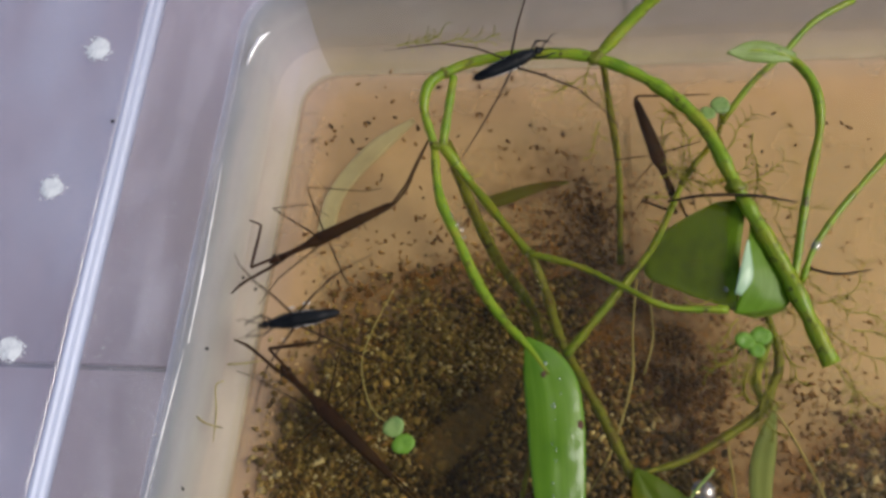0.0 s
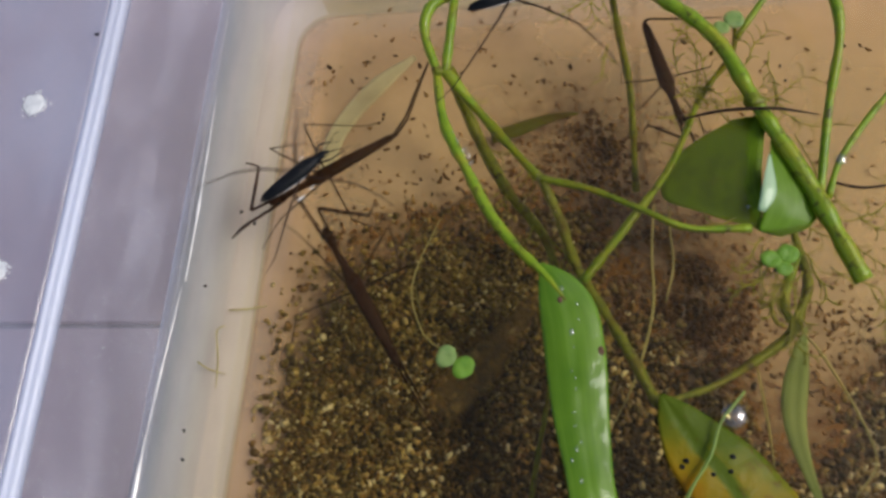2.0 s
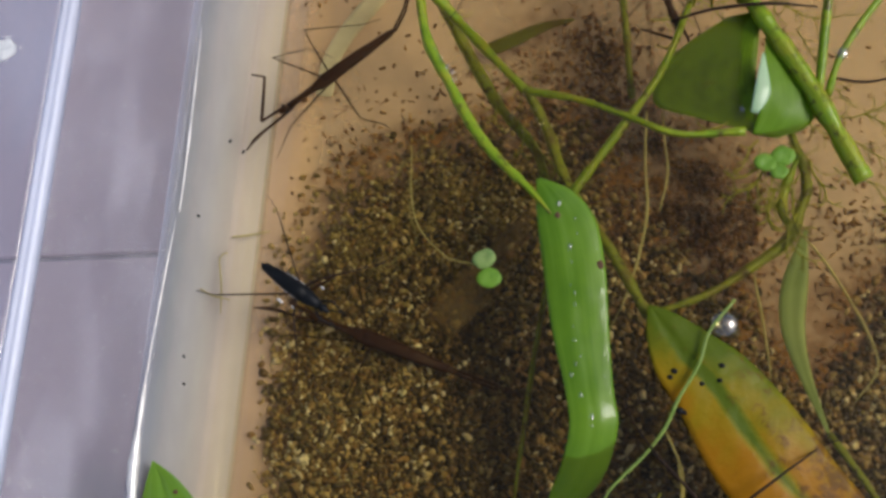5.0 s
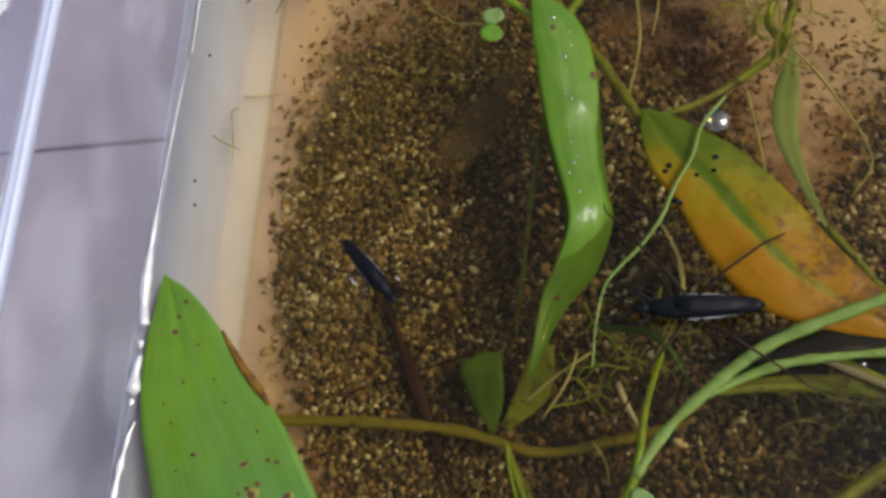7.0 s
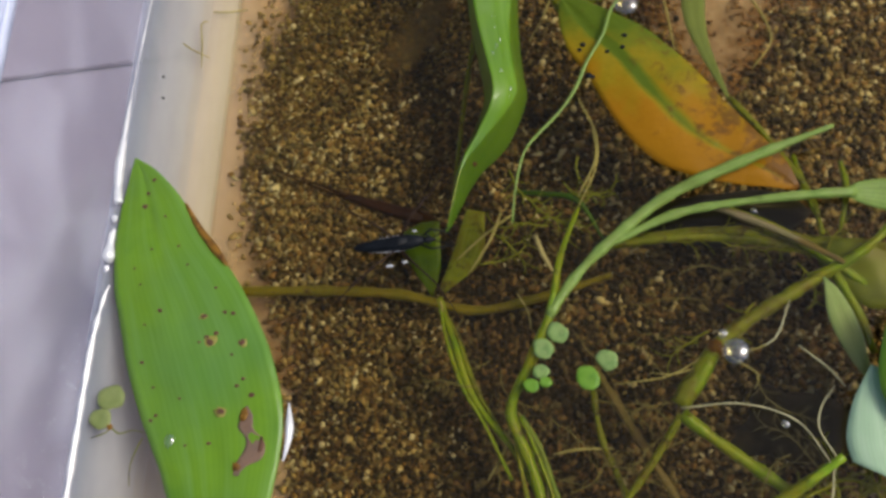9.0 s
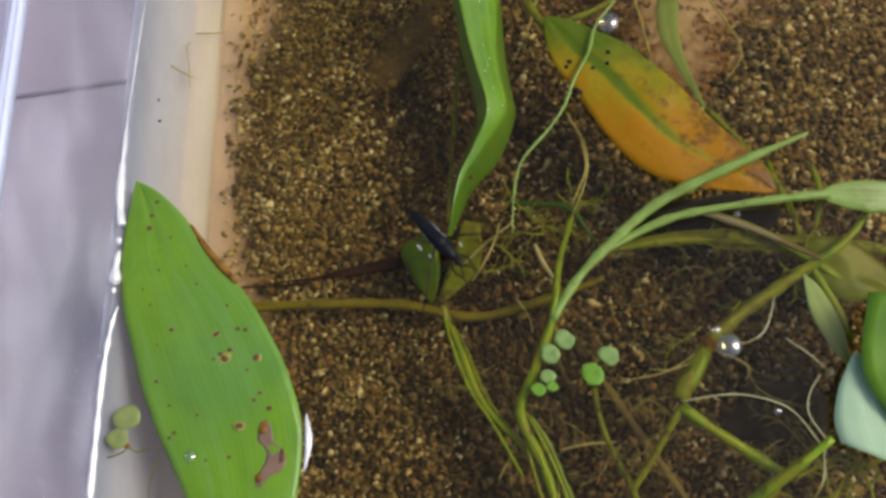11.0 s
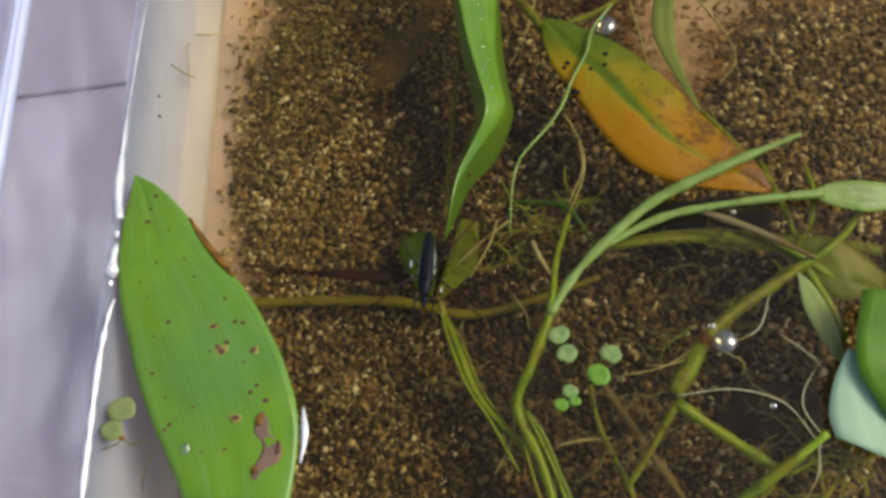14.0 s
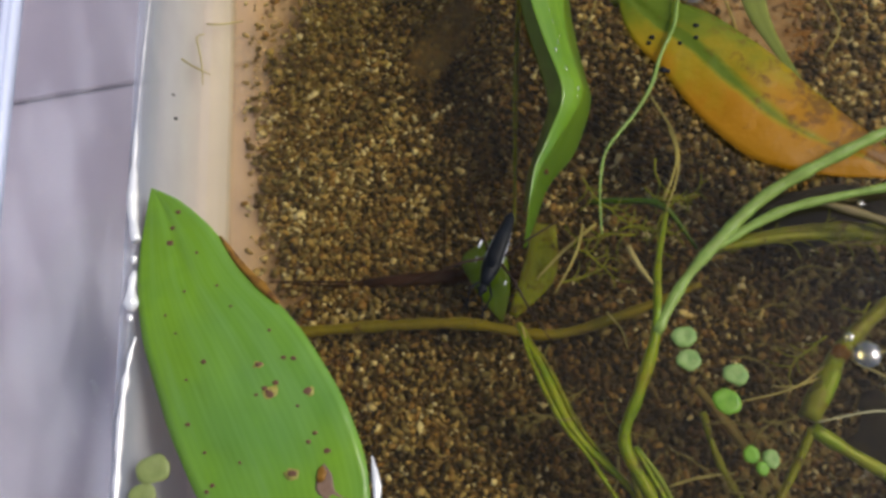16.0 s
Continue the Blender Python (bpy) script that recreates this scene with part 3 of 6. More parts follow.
def build_water():
    w = part("water", plate(-10.0, SURFACE, 0), WATER, None, "still, clear tea-coloured water in the tub", smooth=False)
    tagged(w, category="water", kind="structure")
    # paler rings reach over the deep floor to fit the camera's view
    steps = (-10.0, -8.4, -6.8, -5.2, -3.6, -2.0, 7.4)
    for lo, hi, mat in zip(steps, steps[1:], MARGIN):
        part("pale_margin", two_skins([(lo, SURFACE), (hi, SURFACE)], []), mat, w, "paler water margin, widened inwards to suit the camera's view")
    part("water_edge", two_skins([(7.62, SURFACE + 0.5), (7.52, SURFACE + 0.16), (7.4, SURFACE)], []), MENISCUS, w, "thin line of water drawn up the wall, its shine painted pale")
    return w


# ---- floor of tiles ----
def build_floor():
    bm = bmesh.new()
    bmesh.ops.create_grid(bm, x_segments=1, y_segments=1, size=1.06)
    floor = part("floor", bm, GROUT, None, "mauve tiled floor with dark joints", smooth=False)
    floor.matrix_basis = pose(0, 0, (FLOOR - 1.2) * MM)
    tagged(floor, category="floor", kind="structure")
    size, gap = 300.0, 0.9
    bm = bmesh.new()
    bmesh.ops.create_cube(bm, size=1.0)
    for v in bm.verts:
        v.co = Vector((v.co.x * (size - gap), v.co.y * (size - gap), v.co.z * 3.0)) * MM
    bmesh.ops.bevel(bm, geom=[e for e in bm.edges if abs(e.verts[0].co.z - e.verts[1].co.z) < 1e-6 and e.verts[0].co.z > 0], offset=0.25 * MM, segments=2, affect="EDGES")
    first = part("tile", bm, TILE, floor, smooth=False)
    a = radians(TILE_TURN)
    for i in range(-3, 4):
        for j in range(-3, 4):
            x, y = (i + 0.5) * size, (j + 0.5 + 0.5 * (i % 2 == 0)) * size
            m = pose((GROUT_X + x * math.cos(a) - y * math.sin(a)) * MM, (GROUT_Y + x * math.sin(a) + y * math.cos(a)) * MM, -0.3 * MM, 0, 0, TILE_TURN)
            if (i, j) == (-3, -3):
                first.matrix_basis = m
            else:
                t = new("tile", first.data)
                t.parent, t.matrix_basis = floor, m


TILE_TURN, GROUT_X, GROUT_Y = 6.0, 17.8, 33.2
build_floor()
build_tub()
build_water()


# ---- sand and litter on the tub's floor ----
SAND_EDGE = [(-40, -135), (-36, -110), (-30, -70), (-29, -50), (-31, -34), (-36, -23), (-40, -14), (-42.5, 2), (-42.5, 14), (-41, 26), (-38, 33), (-31, 39), (-22, 43), (-13, 46), (-6, 49), (0, 50),
             (4, 47), (7, 42), (10, 35), (16, 31), (24, 25), (29, 17), (35, 9), (41, 8), (44, 14), (46, 22), (52, 27), (62, 30), (90, 40), (108, 60), (112, 0), (112, -130)]


def inside(x, y, poly):
    hit = False
    for (ax, ay), (bx, by) in zip(poly, poly[1:] + poly[:1]):
        if (ay > y) != (by > y) and x < (bx - ax) * (y - ay) / (by - ay) + ax:
            hit = not hit
    return hit


def edge_distance(x, y, poly):
    best = 1e9
    for (ax, ay), (bx, by) in zip(poly, poly[1:] + poly[:1]):
        dx, dy = bx - ax, by - ay
        t = max(0.0, min(1.0, ((x - ax) * dx + (y - ay) * dy) / (dx * dx + dy * dy)))
        best = min(best, math.hypot(x - ax - t * dx, y - ay - t * dy))
    return best


def sand_height(x, y, far):
    """Depth of the sand bed, thin at its ragged edge."""
    return min(1.0, far / 9.0) * (1.6 + 1.1 * noise.noise(Vector((x * 0.06, y * 0.06, 3))))


def grain_mesh(name, spots, mat, parent=None):
    """Many small uneven grains in one mesh: rows of (x, y, z, length, width, height, turn)."""
    base = [(1, 0, 0), (0.5, 0.87, 0.1), (-0.5, 0.87, -0.1), (-1, 0, 0.05), (-0.5, -0.87, 0), (0.5, -0.87, -0.05), (0.15, 0.1, 1), (-0.1, 0, -1)]
    faces = [(i, (i + 1) % 6, 6) for i in range(6)] + [((i + 1) % 6, i, 7) for i in range(6)]
    vs, fs = [], []
    for x, y, z, l, w, h, turn in spots:
        o, c, s = len(vs), math.cos(turn), math.sin(turn)
        for px, py, pz in base:
            k = random.uniform(0.6, 1.3)
            px, py, pz = px * l * k, py * w * k, pz * h * k
            vs.append(((x + px * c - py * s) * MM, (y + px * s + py * c) * MM, (z + pz) * MM))
        fs += [tuple(o + i for i in f) for f in faces]
    me = bpy.data.meshes.new(name)
    me.from_pydata(vs, [], fs)
    me.polygons.foreach_set("use_smooth", [True] * len(fs))
    me.materials.append(mat)
    ob = new(name, me)
    ob.parent = parent
    return ob


def stain(name):
    """A thin brown silt film, uneven, that fades out by its uv map."""
    m, nt, nodes, links, bsdf = material(name)
    tc = nodes.new("ShaderNodeTexCoord")
    sep = nodes.new("ShaderNodeSeparateXYZ")
    links.new(tc.outputs["UV"], sep.inputs[0])
    n = noise_tex(nodes, 330.0, 6.0, 0.7)
    links.new(tc.outputs["Object"], n.inputs["Vector"])
    r = ramp(nodes, [(0.38, (0.15,) * 3), (0.62, (1, 1, 1))])
    links.new(n.outputs["Fac"], r.inputs[0])
    k = nodes.new("ShaderNodeMath")
    k.operation = "MULTIPLY"
    links.new(sep.outputs[0], k.inputs[0]), links.new(r.outputs[0], k.inputs[1])
    c = ramp(nodes, [(0.3, (0.16, 0.070, 0.016)), (0.7, (0.31, 0.155, 0.044))])
    f = noise_tex(nodes, 700.0, 5.0)
    links.new(tc.outputs["Object"], f.inputs["Vector"])
    links.new(f.outputs["Fac"], c.inputs[0]), links.new(c.outputs[0], bsdf.inputs["Base Color"])
    bsdf.inputs["Roughness"].default_value = 0.9
    t, sh = nodes.new("ShaderNodeBsdfTransparent"), nodes.new("ShaderNodeMixShader")
    links.new(k.outputs[0], sh.inputs[0]), links.new(t.outputs[0], sh.inputs[1]), links.new(bsdf.outputs[0], sh.inputs[2])
    links.new(sh.outputs[0], nodes["Material Output"].inputs["Surface"])
    return m


def silt_film():
    """Fine silt settled on the bare plastic round the sand and under the drifting weed."""
    bm = bmesh.new()
    uv = bm.loops.layers.uv.verify()
    step, grid, amount = 1.6, {}, {}
    for i in range(-27, 62):
        for j in range(-25, 60):
            x, y = i * step, j * step
            far = 0 if inside(x, y, SAND_EDGE) else edge_distance(x, y, SAND_EDGE)
            if x < -43.5 or y > 0.19 * x + 84:
                continue
            # the right-hand terms also put a dimmer corner into the film's colour
            a = 0.92 * math.exp(-(far / 3.2) ** 2) + 0.6 * math.exp(-((x - 15) / 15) ** 2 - ((y - 34) / 15) ** 2) + 0.85 * math.exp(-((x - 20) / 9) ** 2 - ((y - 40) / 9) ** 2) + 0.6 / (1 + math.exp(-(x - 18) / 6)) / (1 + math.exp((y - 25) / 4)) + 0.4 * math.exp(-((x - 23) / 6) ** 2 - ((y - 27) / 8) ** 2) + 0.55 * math.exp(-((x - 2) / 13) ** 2 - ((y - 60) / 10) ** 2)
            a *= min(1.0, (x + 44) / 14) * max(0.0, min(1.0, (0.19 * x + 82 - y) / 12))
            grid[i, j] = bm.verts.new((x * MM, y * MM, 0.16 * MM))
            amount[i, j] = min(0.93, a) if a > 0.03 else 0.0
    for (i, j) in list(grid):
        q = ((i, j), (i + 1, j), (i + 1, j + 1), (i, j + 1))
        if all(k in grid for k in q) and any(amount[k] > 0 for k in q):
            fc = bm.faces.new([grid[k] for k in q])
            for lp, k in zip(fc.loops, q):
                lp[uv].uv = (amount[k], 0.5)
    bmesh.ops.delete(bm, geom=[v for v in bm.verts if not v.link_faces], context="VERTS")
    tagged(part("silt_film", bm, stain("brown_silt_film"), None, "thin brown film of silt on the tub bottom"), category="silt", kind="stuff")


def build_sand():
    bm = bmesh.new()
    step = 2.5
    grid = {}
    for i in range(-20, 48):
        for j in range(-56, 28):
            x, y = i * step, j * step
            if inside(x, y, SAND_EDGE) and (x > -27 or edge_distance(x, y, SAND_EDGE) > 3.5 + 2.5 * noise.noise(Vector((x * 0.15, y * 0.15, 9)))) and (y < 12 or edge_distance(x, y, SAND_EDGE) > min(6.5, (y - 12) * 0.5) + 2.5 * noise.noise(Vector((x * 0.11, y * 0.11, 6)))):
                grid[i, j] = bm.verts.new((x * MM, y * MM, (0.15 + sand_height(x, y, edge_distance(x, y, SAND_EDGE)) * 0.8) * MM))
    for (i, j), v in list(grid.items()):
        q = [grid.get(k) for k in ((i, j), (i + 1, j), (i + 1, j + 1), (i, j + 1))]
        if all(q):
            bm.faces.new(q)
    r = bmesh.ops.extrude_face_region(bm, geom=bm.faces[:])
    for v in r["geom"]:
        if isinstance(v, bmesh.types.BMVert):
            v.co.z = 0.03 * MM
    bmesh.ops.recalc_face_normals(bm, faces=bm.faces)
    bed = part("sand_bed", bm, SILT, None, "dark brown bed of coarse sand and silt under water")
    tagged(bed, category="sand", kind="stuff")
    rng = random.Random(5)
    spots, murky, filmed = [], [], []
    while len(spots) + len(murky) + len(filmed) < 50000:
        x, y = rng.uniform(-46, 75), rng.uniform(-75, 66)
        thin = rng.random() < 0.12
        if not inside(x, y, SAND_EDGE):
            far = edge_distance(x, y, SAND_EDGE)
            if far > 5 or rng.random() > 0.25 * math.exp(-far / 1.6) or x < -44:
                continue
            z = 0.3
        else:
            far = edge_distance(x, y, SAND_EDGE)
            if x < -27 and rng.random() > 0.3 + far / 6.0 + 0.6 * noise.noise(Vector((x * 0.2, y * 0.2, 4))):
                continue
            if y > 14 and rng.random() > 0.12 + (far / 9.0) ** 1.3 + 0.5 * noise.noise(Vector((x * 0.13, y * 0.13, 2))):
                continue
            z = 0.35 + sand_height(x, y, far) * 0.85
        s = 0.25 * math.exp(min(0.95, abs(rng.gauss(0, 0.5)))) * rng.uniform(0.8, 1.2) * (1.35 if thin and rng.random() < 0.35 else 1) * (1.1 if x > 0 else 0.9 if y > 8 else 1.0)
        # dark grains by place: murky patches, plus dimness towards the right put into colour
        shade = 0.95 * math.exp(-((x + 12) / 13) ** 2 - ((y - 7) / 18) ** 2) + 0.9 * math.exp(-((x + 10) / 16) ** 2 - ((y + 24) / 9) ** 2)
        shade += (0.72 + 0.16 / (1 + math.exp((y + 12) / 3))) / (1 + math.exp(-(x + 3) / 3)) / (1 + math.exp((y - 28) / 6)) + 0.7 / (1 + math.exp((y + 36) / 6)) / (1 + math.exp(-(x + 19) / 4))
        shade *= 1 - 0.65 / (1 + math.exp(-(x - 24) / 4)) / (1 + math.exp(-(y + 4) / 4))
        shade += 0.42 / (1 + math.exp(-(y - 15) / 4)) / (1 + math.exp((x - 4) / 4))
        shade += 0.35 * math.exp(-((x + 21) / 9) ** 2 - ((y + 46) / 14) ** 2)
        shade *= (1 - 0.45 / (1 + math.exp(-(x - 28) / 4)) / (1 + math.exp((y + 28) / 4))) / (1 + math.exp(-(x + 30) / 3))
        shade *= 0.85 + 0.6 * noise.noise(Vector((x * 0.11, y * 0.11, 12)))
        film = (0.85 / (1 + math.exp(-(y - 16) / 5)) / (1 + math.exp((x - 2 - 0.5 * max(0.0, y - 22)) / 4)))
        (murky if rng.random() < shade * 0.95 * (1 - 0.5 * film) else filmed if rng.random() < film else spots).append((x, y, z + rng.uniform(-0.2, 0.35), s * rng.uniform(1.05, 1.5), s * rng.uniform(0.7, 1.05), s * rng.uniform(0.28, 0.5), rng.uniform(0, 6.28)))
    tagged(grain_mesh("sand_grains", spots, SAND), "loose brown, tan and pale sand grains", "sand", kind="stuff")
    tagged(grain_mesh("film_covered_grains", filmed, SAND_FILM), "tan sand grains under a soft brown film", "sand", kind="stuff")
    tagged(grain_mesh("dark_grains", murky, SAND_DARK), "dark sand grains, partly silted, denser in the dimmer patches", "sand", kind="stuff")
    scraps = []
    while len(scraps) < 2600:
        x, y = rng.uniform(-44, 60), rng.uniform(-66, 62)
        if not inside(x, y, SAND_EDGE) or noise.noise(Vector((x * 0.09, y * 0.09, 8))) < rng.uniform(-0.5, 0.25):
            continue
        far = edge_distance(x, y, SAND_EDGE)
        l = rng.uniform(0.35, 1.1)
        scraps.append((x, y, 0.7 + sand_height(x, y, far) * 0.85 + rng.uniform(0, 0.3), l, l * rng.uniform(0.25, 0.7), 0.12, rng.uniform(0, 6.28)))
    tagged(grain_mesh("litter_scraps", scraps, LITTER), "flat olive and tan scraps of rotted plants on the sand", "debris", kind="stuff")
    silt_film()
    # dark rod-shaped flakes lying on the bare plastic
    spots = []
    while len(spots) < 1000:
        x, y = rng.uniform(-42, 56), rng.uniform(-20, 84)
        if x < -38 and rng.random() < 0.8:
            continue
        far = edge_distance(x, y, SAND_EDGE) if not inside(x, y, SAND_EDGE) else 0
        if far == 0 or rng.random() > 0.03 + 0.9 * math.exp(-far / 6):
            continue
        l = rng.uniform(0.22, 0.75)
        spots.append((x, y, 0.25, l, rng.uniform(0.12, 0.34), 0.15, rng.uniform(0, 6.28)))
    while len(spots) < 2700:
        x, y = rng.uniform(-12, 60), rng.uniform(8, 72)
        thick = math.exp(-((x - 18) / 13) ** 2 - ((y - 37) / 12) ** 2) + 0.6 * math.exp(-((x - 4) / 12) ** 2 - ((y - 56) / 9) ** 2) + 0.22 * math.exp(-((x - 34) / 16) ** 2 - ((y - 32) / 20) ** 2)
        if rng.random() > thick * max(0.06, 0.4 + 2.0 * noise.noise(Vector((x * 0.26, y * 0.26, 5)))):
            continue
        l = rng.uniform(0.28, 0.62)
        spots.append((x, y, rng.uniform(0.25, 0.6) + (1.2 if inside(x, y, SAND_EDGE) else 0), l, l * rng.uniform(0.2, 0.42), 0.13, rng.uniform(0, 6.28)))
    for cx, cy, spread_, n in ((5.4, 59.0, 5.0, 160), (23.3, 31.3, 2.6, 150), (8, 52, 5.0, 120), (-39, 66, 3.5, 9), (29, 30, 4, 60), (21.9, 29.2, 2.4, 110), (21.9, 39.1, 2.2, 45), (17.4, 33.0, 2.6, 60), (28.5, 35.5, 3.0, 45), (27.0, 25.1, 3.4, 50), (43.2, 32.5, 5.0, 30), (50.0, 31.0, 5.0, 30)):
        for k in range(n):
            x, y = rng.gauss(cx, spread_ * 0.6), rng.gauss(cy, spread_ * 0.5)
            spots.append((x, y, rng.uniform(0.2, 1.2), rng.uniform(0.3, 0.8), rng.uniform(0.15, 0.4), 0.2, rng.uniform(0, 6.28)))
    tagged(grain_mesh("debris_flakes", spots, FLAKES), "small dark rod-shaped flakes of plant litter", "debris", kind="stuff")


build_sand()


# ---- plants ----
def stem(points, radii, mat=STEM, parent=None, name="stem", label="", wobble=0.34, sides=9):
    return part(name, tube(points, radii, sides, 1.0, wobble), mat, parent, label)


STRAP_AXIS = (5.2, 5.0, 18.4)


def build_arch_plant():
    p = thing("trailing_water_plant", "fresh green water plant with a looping jointed stem, afloat", "water plant")
    stem([(-21.3, 60.2, 18.6), (-23.8, 65.7, 19.5), (-23.6, 69.6, 20), (-21.2, 72.1, 20), (-16.2, 74.9, 20), (-6.6, 77.5, 20), (1.4, 77.9, 20), (10.6, 75.1, 20), (19, 69.1, 20), (24.8, 59.6, 20), (33, 47.8, 19), (40.5, 34.7, 18.5)],
         [0.7, 0.8, 0.85, 0.9, 0.95, 1.05, 1.18, 1.24, 1.24, 1.2], STEM, p, "stem", "thick jointed main stem")
    stem([(-21.5, 60.5, 18.2), (-19.6, 52.6, 18), (-16.0, 46.2, 18), (-11.8, 39.4, 18), (-7.9, 34.9, 18.3), (-3.6, 31.0, 18.8), (-0.4, 27.5, 19.3)], [0.75, 0.75, 0.8, 0.8, 0.75, 0.7, 0.15], STEM, p)
    stem([(-20.5, 60.8, 18.5), (-13.4, 53.9, 17), (-5.2, 46, 16.6)], [0.8, 0.7, 0.65], STEM, p)
    stem([(-5.0, 46.3, 16.4), (-1.6, 40.6, 15), (0.7, 34.8, 15.2), (3.3, 30.4, 15.6), (8.1, 23.4, 16), (13.4, 15.0, 16)], [0.7, 0.75, 0.7, 0.75, 0.8], STEM_OLD, p)
    stem([(-19.7, 61.9, 17), (-14.9, 54.7, 11), (-9.3, 46.1, 10), (-3.1, 38.7, 11), (-1.0, 30.9, 13)], [0.9, 0.9, 0.9, 0.8, 0.6], STEM_OLD, p, "stem", "olive brown older stem under water")
    stem([(-5.1, 45.8, 16.8), (2.3, 44.8, 17), (9.3, 42.5, 17.4), (16.3, 40.2, 17.6), (25.1, 41, 17.8)], [0.5, 0.5, 0.45, 0.5, 0.6], STEM, p)
    stem([(17.3, 60.1, 16), (14, 50.4, 16), (9.5, 42.6, 16.4), (2.1, 31.1, 16)], [0.5, 0.6, 0.65, 0.7], STEM, p)
    stem([(-20, 71.6, 20), (-20.1, 65.4, 19.5), (-20.2, 59.8, 18.5)], [0.65, 0.65, 0.65], STEM, p)
    stem([(3.2, 80.3, 16), (5.6, 71.8, 14), (8, 62.4, 13), (10.4, 48.6, 8)], [0.6, 0.55, 0.55, 0.5], STEM_OLD, p)
    stem([(1.9, 78.2, 20), (6.1, 83.9, 22), (10.7, 89.1, 25)], [0.9, 0.95, 0.9], STEM, p)
    stem([(20.9, 79, 25), (25.7, 80.2, 25), (30.9, 80, 24), (34.5, 76.2, 24), (36, 69.9, 23), (35.4, 59.8, 20), (34.6, 47, 18.5)], [0.2, 0.7, 0.8, 0.7, 0.65, 0.65, 0.6], STEM, p)
    part("leaf", blade([(20.6, 78.9, 25.6), (24, 81.2, 25.8), (28, 81.6, 25.2), (31.5, 80.8, 24.6)], [(20.8, 78.7, 25.4), (24, 78.2, 25.0), (28, 78.6, 24.8), (31.5, 79.6, 24.4)], 0.6, 0.3, 0.2, 18, 8), STEM_PALE, p, "small pale green leaf at the stem's tip")
    stem([(53.1, 75.3, 20), (45.9, 65.4, 18), (40.8, 58.1, 18), (37.5, 52.2, 18), (35.9, 46.6, 18)], [0.5, 0.5, 0.5, 0.5, 0.5], STEM, p)
    stem([(41.4, 93.6, 21), (35.2, 88.7, 21), (31, 83, 20), (26.7, 78, 19), (22.7, 71.2, 17)], [0.6, 0.55, 0.5, 0.5, 0.5], STEM, p)
    stem([(23.2, 75.4, 15), (23, 70.4, 14), (19.7, 65, 14), (17.5, 60.5, 15)], [0.4, 0.5, 0.5, 0.5], STEM_OLD, p)
    strap = part("leaf", blade([(-2.6, 32.4, 18.9), (-2.2, 27, 18.6), (-0.9, 20, 18.5), (0.8, 11.6, 18.5), (2.8, 4.4, 19.3), (3.7, -0.6, 19.6), (2.9, -5.6, 17.4), (1.4, -11, 15.2), (0.8, -20.6, 13.0)],
                               [(-2.0, 32.6, 18.9), (2.4, 31.0, 18.8), (5.6, 27.5, 18.7), (7.3, 21, 18.6), (8.3, 12, 18.6), (9.2, 4.6, 18.8), (10, 0.0, 18.8), (8.6, -6.5, 16.3), (4.8, -12.0, 14.3), (1.3, -20.4, 13.0)],
                               0.75, 0.3, 0.3, 60, 16, 0.1, STRAP_AXIS), LEAF, p, "long glossy bright green strap leaf")
    strap.matrix_basis = pose(*(v * MM for v in STRAP_AXIS))
    part("leaf_half", blade([(-1.7, 28, 18.5), (-0.6, 20, 18.4), (1.1, 11.6, 18.4), (3.1, 4.4, 19.1), (3.9, -0.6, 19.3), (3.1, -5.6, 17.2), (1.7, -11, 15.0), (0.9, -16, 13.9)],
                            [(-1.6, 27.6, 17.6), (-0.5, 20, 16.7), (1.2, 11.6, 16.1), (3.1, 4.4, 16.4), (4.0, -0.6, 16.5), (3.2, -5.6, 14.9), (1.8, -11, 13.5), (1.0, -16, 13.4)],
                            0.0, 0.2, 0.2, 40, 6, 0.0, STRAP_AXIS), LEAF_SUNK, strap, "dull grey-olive half of the leaf, folded down into the water")
    for x, y, r in ((6.6, 21.0, 0.55), (0.6, 27.4, 0.4), (3.6, -10.2, 0.4)):
        part("dark_spot", blob(r, r * 1.2, 0.14, 6, 10, 0.3, x, (x - STRAP_AXIS[0], y - STRAP_AXIS[1], on_face(strap, x, y, -0.03) - STRAP_AXIS[2])), SPOT, strap)
    rng = random.Random(31)
    for k in range(16):
        f = (k + rng.random()) / 16
        x, y = 1.6 + 4.0 * f + rng.uniform(-1.2, 1.2), 29.0 - 30.0 * f
        r = rng.choice((0.18, 0.22, 0.3, 0.42))
        part("water_drop", blob(r, r * rng.uniform(1.0, 1.6), r * 0.55, 7, 10, 0.2, k, (x - STRAP_AXIS[0], y - STRAP_AXIS[1], on_face(strap, x, y, 0.02) - STRAP_AXIS[2])), BUBBLE, strap, "clear water drop")
    # one folded leaf: its dim and lit halves are painted in two greens
    part("leaf", blade([(25.6, 41.2, 17.5), (18, 43.3, 16.2), (13.6, 44.9, 15), (12.8, 47.5, 14.5), (13.6, 50, 15), (16.4, 53.5, 16), (22.3, 57.6, 17.5)],
                       [(26.4, 41.0, 17.9), (26.4, 44.0, 18.6), (26.2, 47, 19), (26.2, 50, 19), (26.4, 53, 19), (26.6, 56, 18.8), (26.8, 58.8, 18.4)], -0.5, 0.3, 0.4, 30, 12, 0.0), FOLD_DIM, p, "broad green leaf blade folded along its midrib, dim half painted darker")
